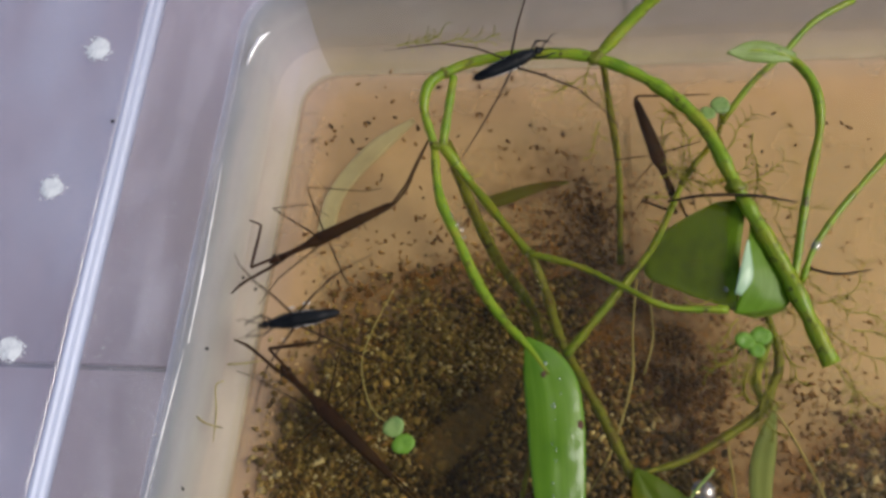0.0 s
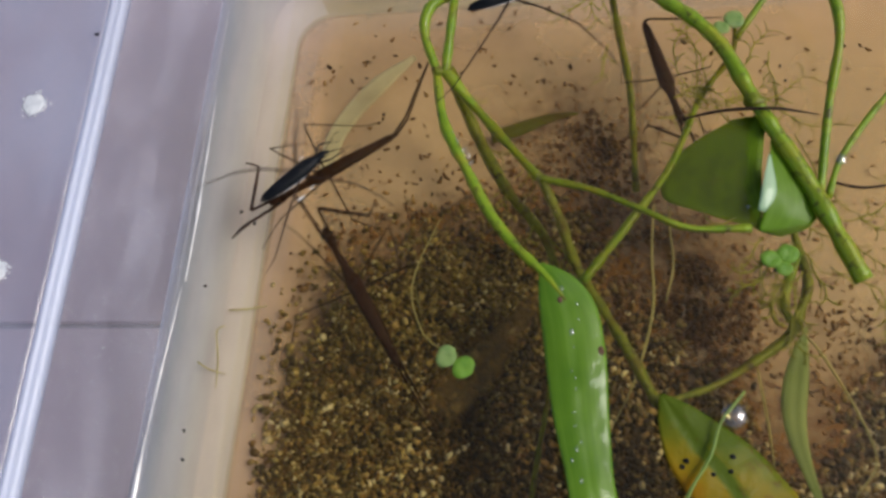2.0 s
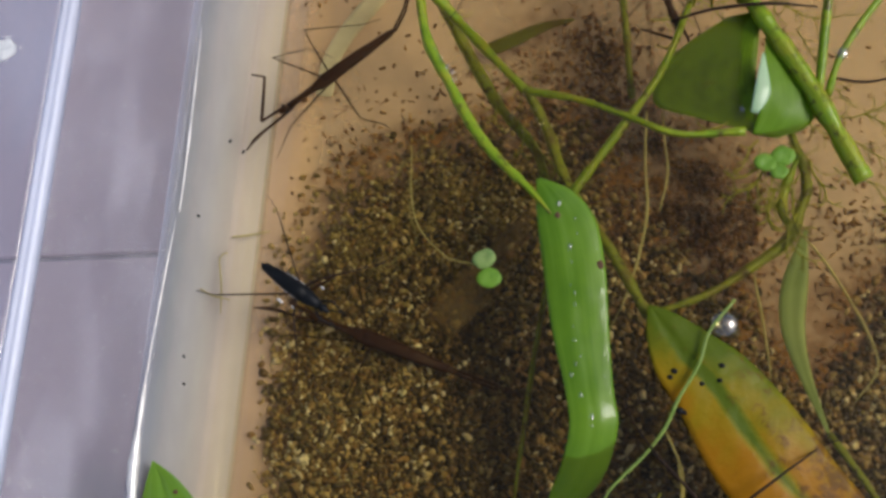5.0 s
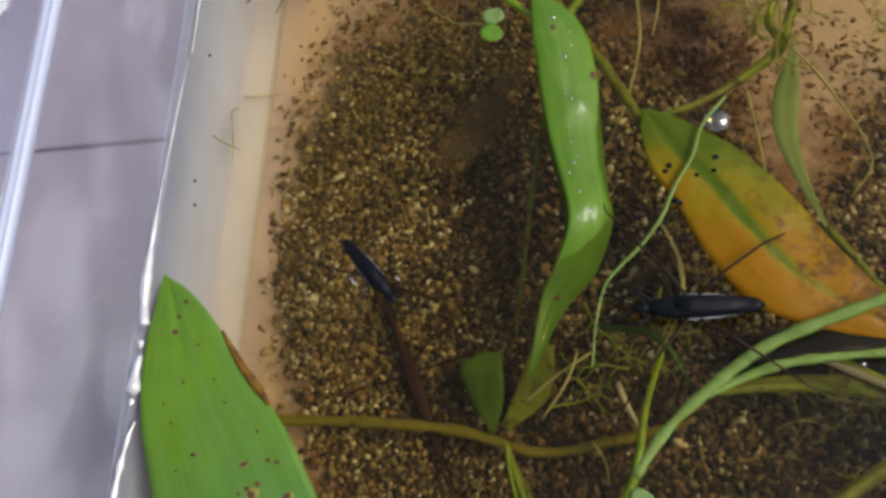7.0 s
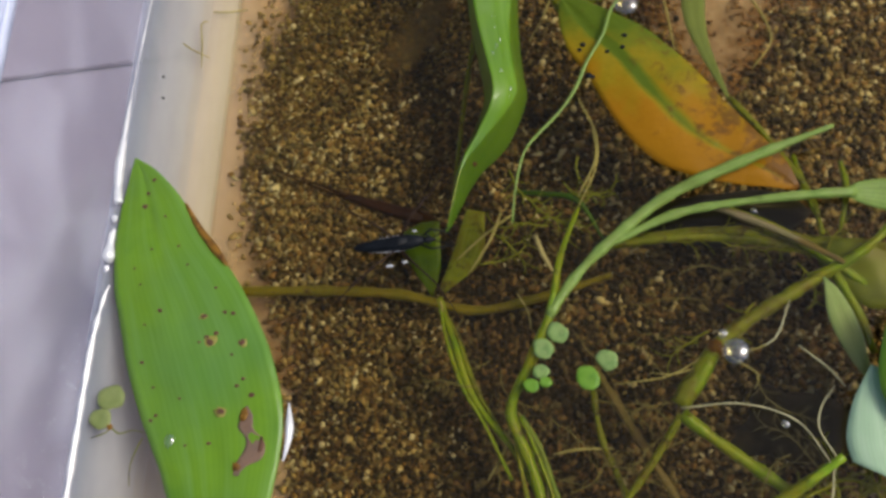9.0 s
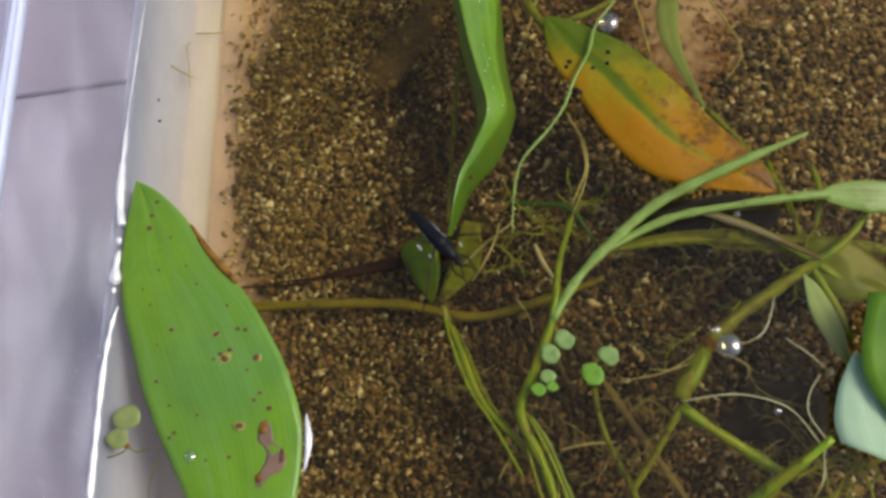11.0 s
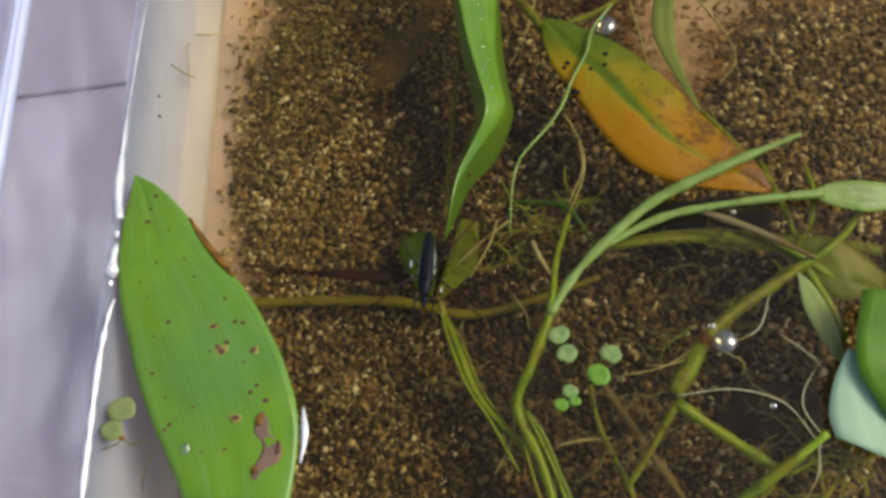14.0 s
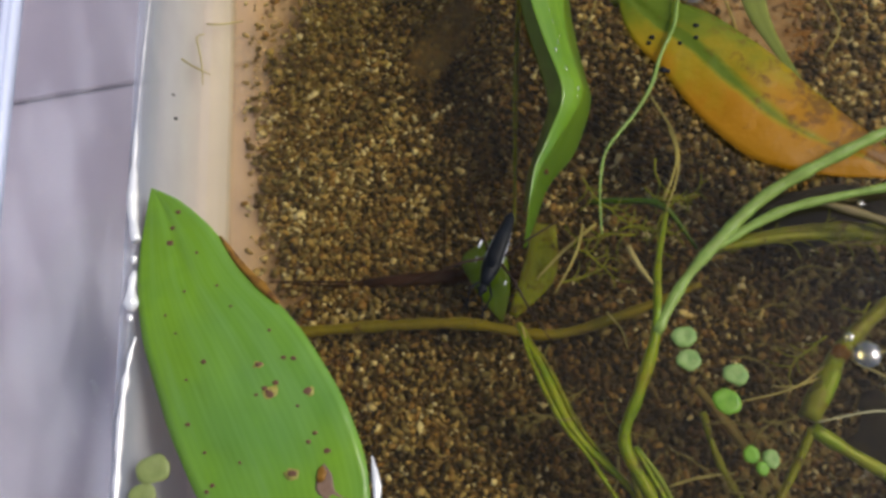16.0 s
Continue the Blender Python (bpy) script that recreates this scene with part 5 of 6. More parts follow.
def build_ranatra(length, label, tail=15.0, bend=0.0, hooked=False, fat=1.0):
    """A water stick insect that faces +y; its body lies at z = 0."""
    s = length / 28.0
    b = thing("water_stick_insect", label, "insect", group="water stick insects")
    body = part("body", loft([(-14 * s, 0.3 * s * fat, 0.3 * s, 0), (-12.5 * s, 0.75 * s * fat, 0.5 * s, 0), (-6 * s, 1.15 * s * fat, 0.7 * s, 0), (0, 1.35 * s * fat, 0.85 * s, 0), (3.2 * s, 1.5 * s * fat, 0.9 * s, 0), (4.6 * s, 1.15 * s * fat, 0.8 * s, 0), (6 * s, 0.75 * s * fat, 0.65 * s, 0), (9.6 * s, 0.6 * s * fat, 0.55 * s, 0), (12.0 * s, 0.8 * s * fat, 0.65 * s, 0)]), BROWN, b)
    part("wing_cover", loft([(-12 * s, 0.3 * s, 0.1 * s, 0.45 * s), (-6 * s, 0.95 * s, 0.2 * s, 0.6 * s), (0, 1.1 * s, 0.22 * s, 0.78 * s), (3.4 * s, 0.7 * s, 0.15 * s, 0.85 * s)]), BROWN, body)
    head = part("head", loft([(11.9 * s, 0.7 * s * fat, 0.55 * s, 0), (12.8 * s, 0.8 * s * fat, 0.55 * s, 0), (13.6 * s, 0.5 * s, 0.4 * s, -0.1 * s), (14.4 * s, 0.15 * s, 0.15 * s, -0.2 * s)]), BROWN, b)
    for sx in (-1, 1):
        part("eye", blob(0.38 * s, 0.38 * s, 0.38 * s, 6, 8, 0, 0, (sx * 0.85 * s, 12.8 * s, 0.15 * s)), BLACK, head)
        tube_path = [(sx * 0.35 * s + bend * tail * 0.2, -14 * s - tail * 0.28, 0.8), (sx * 0.25 * s + bend * tail * 0.6, -14 * s - tail * 0.62, 2.0), (sx * 0.1 * s + bend * tail, -14 * s - tail, 3.6)]
        if hooked:
            tube_path = [(sx * 0.2 - 0.5, -14.3 * s, 0.4), (sx * 0.15 - 5.0, -14 * s + 1.6, 1.4), (sx * 0.05 - tail, -14 * s + tail * 0.36, 3.0)]
        limb([(sx * 0.3 * s, -13.8 * s, 0)] + tube_path, [0.2 * s, 0.18 * s, 0.15 * s, 0.08 * s], b, "breathing_tube", BROWN)
        reach, fold, mid, hind = STICK_LEGS[sx]
        limb([(sx * 0.5 * s, 11.2 * s, -0.3 * s)] + [(x * s, y * s, 0) for x, y in reach], [0.3 * s, 0.28 * s, 0.24 * s], b, "front_leg", BROWN)
        limb([(x * s, y * s, 0.05) for x, y in fold], [0.28 * s, 0.3 * s, 0.12 * s], b, "claw", BROWN)
        limb([(sx * 1.0 * s, 3.2 * s, -0.4 * s)] + [(x * s, y * s, z) for (x, y), z in zip(mid, (0.6, -1.5, -2.5))], [0.17 * s, 0.14 * s, 0.1 * s, 0.06 * s], b, "middle_leg")
        limb([(sx * 1.0 * s, 1.6 * s, -0.4 * s)] + [(x * s, y * s, z) for (x, y), z in zip(hind, (0.6, -1.5, -2.5))], [0.17 * s, 0.14 * s, 0.1 * s, 0.06 * s], b, "hind_leg")
    return b


skater_arch = build_strider(12.5, "black water strider with silvery sides, resting on the arched stem", leg=1.3)
skater_small = build_strider(12.0, "black water strider skating over the water")
# white blobs stand in for glints where the water dimples
for gx, gy, gr in ((2.6, -1.2, 0.4), (2.3, 0.9, 0.3), (-2.2, 2.6, 0.25)):
    part("water_glint", blob(gr * 0.5, gr * 1.5, 0.12, 6, 10, 0.4, gx, (gx, gy, 0.1)), EDGE_GLINT, skater_small, "glint of the dimpled water, painted as a white blob")
skater_large = build_strider(16.5, "large black water strider beside the yellow leaf")
stick_pale = build_ranatra(21.0, "brown water stick insect hanging below the surface", 9.5, 0.65)
stick_roaming = build_ranatra(24.0, "dark brown water stick insect swimming low over the sand", 11.0)
stick_upright = build_ranatra(17.5, "dark brown water stick insect clinging among thin roots", 10.5, 0.0, True, 1.35)


def build_duckweed(fronds, label, roots=0, mat=DUCKWEED):
    p = thing("duckweed", label, "duckweed", group="floating duckweed")
    for x, y, r in fronds:
        shade = DUCKWEED_LIGHT if mat is DUCKWEED and (x + 3 * y) % 1 < 0.4 else mat
        frond = part("frond", blob(r * 0.93, r * 0.8, 0.42, 10, 22, 0.2, x + y, (x, y, 0.2)), shade, p)
        for v in frond.data.vertices:
            d = math.hypot(v.co.x / MM - x, v.co.y / MM - y) / r
            if v.co.z > 0.2 * MM and d < 0.75:
                v.co.z -= 0.36 * (0.75 - d) * MM
    for k in range(roots):
        part("root", tube([(0, 0, -0.1), (-2.2, 1.8, -0.6), (-4.6, 3.6, -1.5), (-7.0, 9.5, -4), (-6.6, 15, -6), (-4.2, 23, -8)], [0.13, 0.14, 0.12, 0.12, 0.08], 5), ROOT, p)
    return p


duck_pair = build_duckweed([(0.1, 1.35, 1.75), (-0.1, -1.35, 1.75)], "pair of pale green duckweed fronds drifting with a long root", 1)
duck_tangle = build_duckweed([(-1.4, 0, 1.6), (0.9, 1.0, 1.7), (0.4, -1.2, 1.3)], "small duckweed cluster by the folded leaf")
duck_two = build_duckweed([(0.0, 1.45, 1.7), (0.2, -1.4, 1.65)], "two duckweed fronds drifting beside the forked stem")
duck_three = build_duckweed([(0.3, 0.9, 1.25), (1.3, -0.3, 0.9), (-0.5, -1.2, 1.15)], "three tiny duckweed fronds drifting together")
duck_round = build_duckweed([(0.0, 1.75, 1.65), (0.1, -1.75, 1.85)], "two round duckweed fronds touching")
duck_low = build_duckweed([(0.5, 1.1, 2.3), (-0.6, -2.0, 1.85)], "pale duckweed fronds with thin roots by the tub wall", 0, DUCKWEED_PALE)
for pts in ([(0.9, -2.9, -0.1), (0.2, -3.8, -0.4), (-2.4, -4.6, -0.9)], [(0.9, -2.9, -0.1), (2.2, -3.9, -0.4), (4.0, -3.3, -0.7), (5.6, -3.5, -1.0)], [(5.8, -4.4, -0.6), (4.9, -6.0, -1.0), (4.0, -8.2, -1.6), (3.9, -11.0, -2.4)]):
    part("root", tube(pts, [0.1, 0.11, 0.09, 0.06], 5, 1.0, 0.4), STEM_OLD, duck_low)
part("brown_base", blob(0.5, 0.45, 0.35, 6, 10, 0.4, 2, (0.9, -3.0, 0.1)), BROWNED, duck_low, "brown base of the roots")
duck_arch = build_duckweed([(0, 0, 1.7), (-2.2, -1.2, 1.4)], "duckweed frond caught on the arched stem")


duck_tangle.matrix_basis = pose(29.2 * MM, 36.6 * MM, 18.0 * MM)
duck_low.matrix_basis = pose(-50.0 * MM, -47.2 * MM, 17.9 * MM)
duck_arch.matrix_basis = pose(21.6 * MM, 72.6 * MM, 20.0 * MM, 0, 0, 10)


def back_sheet():
    """Added thin brownish sheet that darkens and warms the back wall below the water."""
    bm = bmesh.new()
    rows = [footprint(o - 0.12)[23:29] for o in (0.6, 2.0, 3.0, 3.9, 4.8, 7.5)]
    rings = [[bm.verts.new((p.x * MM, p.y * MM, z * MM)) for p in row] for row, z in zip(rows, (0.2, 0.7, 1.4, 2.7, 5.0, 17.8))]
    for a, b in zip(rings, rings[1:]):
        for k in range(len(a) - 1):
            bm.faces.new((a[k], a[k + 1], b[k + 1], b[k]))
    tagged(part("back_wall_cover", bm, BACK_TINT, None, "added thin brownish sheet that darkens and warms the back wall"), category="algae", kind="stuff")


back_sheet()


# ---- roots, twigs and fine weed ----
def strand(name, label, category, lines, radius, mat, group=""):
    """Thin strands that hang together, one part each."""
    p = thing(name, label, category, group=group)
    for k, pts in enumerate(lines):
        part("strand", tube(pts, [radius * 0.8, radius, radius * 0.9, radius * 0.5], 5, 1.0, 0.3), mat, p)
    return p


strand("trailing_root", "pale green knotted root trailing over the water", "root", [[(24, 17.4, 19.6), (20.8, 12.9, 20.0), (19.6, 8.6, 20.1), (17.2, 4.0, 19.9), (15.7, 0.2, 19.4), (13.3, -3.4, 19.0), (10.4, -6.6, 18.8), (8.6, -9.2, 18.6), (7.6, -14, 18.4), (7.3, -19.8, 18.2)]], 0.26, STEM_PALE)
strand("hanging_roots", "thin pale roots hanging down from the plant", "root", [
    [(12.2, 45, 13), (12.4, 37.9, 12), (12.9, 29.2, 12), (10.8, 18.9, 12), (8, 12.1, 12)], [(14.5, 45, 13), (14.9, 41.7, 12), (15.6, 36.3, 12), (14.7, 30.6, 12)],
    [(33.5, 28.5, 13), (37, 24.5, 13), (41.9, 16.6, 13), (43.9, 10.7, 13), (41, 5.9, 13)], [(27.9, 40, 14), (27.9, 35, 13), (28, 30.7, 13)], [(27.6, 22.1, 13), (29, 15.3, 13), (30.1, 8.6, 13)]], 0.2, ROOT)
strand("surface_roots", "fine white roots spread over the water", "root", [
    [(30.1, -45, 18.4), (37.8, -44.2, 18.6), (44.3, -46.1, 18.6), (47.6, -50.3, 18.5), (48.8, -52.2, 18.4)], [(37.9, -37.5, 17.6), (42.1, -35.5, 18), (44.2, -30.2, 18)], [(45, -36.3, 18), (48.5, -39.2, 18.2), (50.5, -41.6, 18.2)],
    [(33.6, -37.4, 16), (28.7, -40.4, 16), (21.4, -41.8, 16)], [(32.5, -39.2, 16), (29, -40.2, 16), (26.2, -40, 16)], [(36.9, -37.6, 15), (40.3, -39.7, 15), (39.7, -41.7, 15)],
    [(49.0, -50.5, 18.4), (47.0, -47.0, 18.4), (47.5, -44.0, 18.3), (49.2, -41.5, 18.3)], [(48.5, -52.0, 18.4), (48.0, -56, 18.0), (45.5, -60, 17)]], 0.14, ROOT)
strand("stem_roots", "tan roots bundled along the lower stem", "root", [
    [(5.3, -17.4, 16), (4, -21.4, 16), (1, -26.2, 15)], [(18.1, -4, 15), (18.6, -8.7, 15), (16.2, -14.6, 15)], [(7.6, -28.3, 12), (9.3, -30.9, 12), (9.8, -33.5, 12)], [(2.3, -44.6, 11), (7.6, -49.2, 11), (12.3, -55.6, 11)],
    [(7.3, -46.7, 11), (6.8, -50, 11), (4.3, -54.8, 10)], [(8.5, -45.4, 13), (11.2, -50.2, 13), (13.5, -56.1, 13)], [(8.9, -46.2, 13), (12.4, -52.6, 13), (13.1, -60, 13)], [(13.3, -50.7, 10), (16.6, -49.9, 10), (21.5, -49.5, 10)],
    [(-3.5, -29.5, 12), (-1.8, -36, 11), (2, -44, 11)], [(7.1, -17.1, 15), (2.8, -20.1, 14), (-1.1, -23.5, 13)], [(16, 0.4, 16), (18.6, -5, 15), (18.6, -10.2, 15), (16.3, -16.1, 15)]], 0.2, ROOT)
strand("pale_husk", "short pale husk caught on the stem", "plant litter", [[(10.5, -21.3, 17.4), (11.6, -24, 17.4), (13.2, -26.6, 17.2)]], 0.42, HUSK)
strand("dry_twig", "dry grey-brown twig lying across the stems", "twig", [[(34.5, -17.4, 18.6), (40, -19.4, 18.2), (45.6, -21.8, 17.6), (51.7, -24.5, 16)]], 0.6, LEAF_ROT)
strand("sunken_twig", "brown twig sunken under the duckweed", "twig", [[(18.5, -38, 8), (20.3, -40.6, 8), (26.6, -50.6, 8), (33, -60, 7)]], 0.7, LEAF_ROT)
strand("water_grass", "dark green grass blade arched under water", "water plant", [[(6.6, -12.8, 12), (10.9, -13.4, 13), (16.1, -14.9, 14), (20.1, -20.9, 13)]], 0.5, GRASS)
strand("water_grass", "thin olive blade standing in the water", "water plant", [[(0.2, 25.1, 10), (-1.6, 9.2, 10), (-2.8, -6.3, 9), (-3.4, -14.2, 8)]], 0.45, STEM_OLD)
strand("stray_fibre", "olive plant fibre stuck to the tub wall", "plant litter", [[(-49.0, 21.9, 5.6), (-50.0, 21.0, 6.2), (-49.0, 16.7, 6.8), (-48.6, 12.4, 6.6)], [(-51.2, 15.6, 9.4), (-49.9, 14.9, 8.4), (-47.9, 14.8, 5.4)]], 0.16, ROOT)
strand("stray_fibre", "short dark fibre lying at the foot of the wall", "plant litter", [[(-49.3, 24.8, 3.8), (-46.9, 25.6, 2.2), (-44.2, 26.7, 1.0)]], 0.16, ROOT)
strand("brown_straw", "thin dark straw afloat", "plant litter", [[(36.5, 49.0, 18.2), (41, 48.6, 18.3), (46.5, 50.1, 18.2)]], 0.22, LEG)
strand("brown_straw", "thin dark straw lying across the arched stem", "plant litter", [[(14.8, 56.2, 19), (20, 57.4, 20.5), (27.3, 58, 21.6), (34, 58.5, 20)]], 0.25, LEG)
strand("weed_shoot", "short upright green weed shoots", "water plant", [[(52.1, -9.6, 15), (52.5, -14.2, 16), (51.6, -19.5, 15)], [(46.2, -7.8, 13), (47.4, -13.3, 14), (48.7, -17, 14)]], 0.5, STEM)


def fine_weed(name, label, starts, seed, length=9.0, mat=MOSS, radius=0.13):
    """Branching thread weed in one mesh: rows of (x, y, z, heading in degrees)."""
    rng = random.Random(seed)
    bm = bmesh.new()
    for x, y, z, heading in starts:
        a, pts = radians(heading), [(x, y, z)]
        for k in range(int(length / 1.5)):
            a += rng.uniform(-0.45, 0.45)
            x, y, z = x + 1.5 * math.cos(a), y + 1.5 * math.sin(a), z + rng.uniform(-0.4, 0.35)
            z = min(z, SURFACE - 0.5)
            pts.append((x, y, z))
            for side in (-1, 1):
                if rng.random() < 0.75:
                    b, l = a + side * rng.uniform(0.5, 1.3), rng.uniform(1.2, 3.2)
                    q = (x + l * math.cos(b), y + l * math.sin(b), z + rng.uniform(-0.6, 0.3))
                    mid = (x + l * 0.5 * math.cos(b - side * 0.25), y + l * 0.5 * math.sin(b - side * 0.25), z)
                    tube_into(bm, [(x, y, z), mid, q], [radius * 0.7, radius * 0.6, radius * 0.4], 3, 1.2)
                    if rng.random() < 0.5:
                        c = b + rng.uniform(-0.9, 0.9)
                        tube_into(bm, [mid, (mid[0] + 1.2 * math.cos(c), mid[1] + 1.2 * math.sin(c), mid[2] - 0.2)], [radius * 0.5, radius * 0.3], 3, 1.2)
        tube_into(bm, pts, [radius, radius, radius * 0.6], 4, 1.2)
    return tagged(part(name, bm, mat), label, "water weed", kind="stuff")


fine_weed("thread_weed", "yellow-green branching thread weed in the water", [(12, 58, 15, 20), (14, 61, 16, 60), (16, 63, 15, 0), (18, 60, 16, 100), (20, 62, 14, -30), (22, 66, 15, 40), (25, 62, 15, 10), (24, 57, 16, 150), (15, 66, 14, 120), (19, 64, 15, 80), (13, 55, 13, -20)], 3, 11.0)
fine_weed("thread_weed", "sparse thread weed beyond the stem tip", [(29, 72, 13, -80), (30, 65, 13, -70), (33, 58, 13, -60), (31, 53, 13, -50), (36, 46, 14, -40), (40, 42, 13, -30), (38, 38, 13, -20), (44, 36, 12, -40), (46, 42, 12, -15), (42, 46, 13, 10)], 4, 15.0)
fine_weed("thread_weed", "thread weed tangled below the folded leaf", [(24, 43, 17, 200), (27, 40, 17, 240), (29, 37, 16, 270), (31, 40, 17, 330), (33, 36, 16, 250), (32, 44, 17, 20), (31, 32, 15, 260), (26, 44, 18, 170)], 5, 6.0)
fine_weed("thread_weed", "thread weed round the arch joint", [(1, 78, 18, 250), (2, 77, 17, 290), (0, 76, 17, 230), (4, 70, 14, 270)], 6, 7.0)
fine_weed("thread_weed", "green thread weed tangled among the lower stems", [(8, -14, 14, -20), (10, -18, 14, 10), (4, -20, 14, -40), (14, -12, 14, -60), (12, -19, 15, 200), (6, -10, 14, -80), (16, -8, 14, -100), (2, -24, 12, 30), (18, -14, 14, 250)], 7, 8.0, MOSS, 0.16)
fine_weed("thread_weed", "fine threads round the broken stem", [(30, -44, 15, 190), (33, -38, 15, 170), (36, -36, 16, 20), (40, -40, 15, 300), (44, -50, 15, 200), (48, -52, 15, 160), (38, -54, 13, 10), (28, -48, 14, 220), (20, -52, 12, 10), (50, -56, 14, 120)], 8, 9.0, ROOT_DARK, 0.09)
fine_weed("thread_weed", "olive fronds of weed below the arrow leaf", [(46, -55, 12, 30), (50, -57, 12, 60), (54, -54, 11, 20), (42, -58, 12, 70), (56, -58, 12, 100), (48, -60, 12, 40)], 9, 10.0, MOSS, 0.3)
fine_weed("thread_weed", "tan threads drifting over the sand", [(-24, 34, 9, 60), (-20, 26, 9, 100), (-26, 20, 9, 40), (4, -38, 11, 200), (0, -46, 10, 30), (24, -30, 13, 10), (30, -26, 14, 30), (16, -34, 13, -30), (36, -22, 14, 0), (12, -50, 11, 100)], 11, 9.0, ROOT_DARK, 0.09)
fine_weed("thread_weed", "tangled yellow-green threads hanging from the duckweed", [(29, 38, 16, 250), (31, 36, 15, 280), (32, 34, 15, 265), (30, 34, 15, 240), (33, 31, 15, 255), (31, 30, 14, 285), (28, 36, 16, 220), (34, 38, 16, 310)], 21, 6.0, MOSS, 0.2)
fine_weed("thread_weed", "brown and tan threads caught between the lower stems", [(6, -40, 14, 250), (8, -46, 14, 280), (10, -50, 13, 300), (3, -42, 13, 200), (13, -46, 14, 330), (18, -44, 14, 20), (24, -44, 15, 350), (22, -36, 15, 10), (26, -52, 13, 60), (16, -56, 12, 40), (0, -32, 12, 240), (-2, -36, 12, 300), (6, -56, 11, 80)], 22, 10.0, ROOT_DARK, 0.09)
fine_weed("thread_weed", "green threads round the submerged stems", [(24, -22, 14, 0), (30, -21, 14, 20), (36, -21, 14, -20), (42, -22, 14, 10), (46, -24, 14, -40), (40, -30, 15, 220), (34, -34, 15, 200), (50, -22, 14, 60), (46, -58, 12, 20), (52, -60, 12, 70), (40, -60, 12, 40)], 23, 7.0, MOSS, 0.15)
fine_weed("thread_weed", "short green threads along the old stems", [(-18, 59, 16, 290), (-14, 54, 12, 300), (-10, 48, 11, 290), (-6, 43, 12, 300), (-3, 39, 12, 290), (-1, 34, 13, 280), (0, 38, 14, 250), (-8, 50, 14, 320)], 24, 5.0, MOSS, 0.12)
fine_weed("back_wall_cover", "green algae specks on the tub's back wall", [(-27, 78.5, 16, 10), (-23, 79, 16, 30), (-30, 78, 15, 20), (-19, 80, 16, 0)], 10, 6.0, MOSS, 0.12)


# ---- bubbles, lime spots and specks ----
for bx, by, br in ((22.9, 14.2, 1.9), (37.2, -37.4, 1.9), (37.6, 52.6, 1.0), (-15.7, 47.6, 0.6), (25.6, 45.0, 0.5), (24.6, 44.0, 0.4), (26.3, 43.2, 0.35), (35.6, -35.0, 0.7), (43.0, -46.5, 0.6), (40.0, -17.9, 0.5)):
    bub = part("bubble", blob(br, br, br * 0.55, 10, 16), BUBBLE, None, "clear air bubble on the water")
    bub.matrix_basis = pose(bx * MM, by * MM, (SURFACE + 0.3 * br) * MM)
    tagged(bub, category="bubble", group="air bubbles")
for k, (lx, ly, lr) in enumerate(((-64.7, 56.6, 1.9), (-66.1, 37.4, 1.75), (-66.0, 17.3, 1.8))):
    rng = random.Random(50 + k)
    bm = blob(lr * 0.72, lr * 0.76, 0.14, 10, 40, 0.35, k + 3)
    for j in range(46):
        a, d = rng.uniform(0, 6.28), lr * rng.gauss(0.78, 0.12)
        q = rng.uniform(0.05, 0.2)
        bump = bmesh.ops.create_icosphere(bm, subdivisions=1, radius=q * MM)["verts"]
        for v in bump:
            v.co = Vector((v.co.x * rng.uniform(0.9, 1.3) + d * math.cos(a) * MM, v.co.y + d * math.sin(a) * MM, v.co.z * 0.5 + 0.05 * MM))
    lime = part("lime_spot", bm, LIME, None, "white dried lime spot on the tub's rim")
    lime.matrix_basis = pose(lx * MM, ly * MM, (RIM + 0.05) * MM)
    tagged(lime, category="lime spot", group="lime spots")
for k, (sx_, sy_, sz_) in enumerate(((-49.7, 24.6, SURFACE), (-46.5, 35.8, SURFACE), (-44.4, 34.3, SURFACE), (-49.1, 4.8, SURFACE), (-48.6, 1.1, SURFACE), (-60.6, 47.0, RIM + 0.3), (29.8, 64.5, SURFACE), (29.0, 66.8, SURFACE), (28.4, 35.0, SURFACE))):
    sp = part("dark_speck", blob(0.3, 0.2, 0.16, 6, 8, 0.4, k), BLACK, None, "tiny dark speck of dirt afloat")
    sp.matrix_basis = pose(sx_ * MM, sy_ * MM, (sz_ + 0.1) * MM, 0, 0, 40 * k)
    tagged(sp, category="speck", group="dark specks")


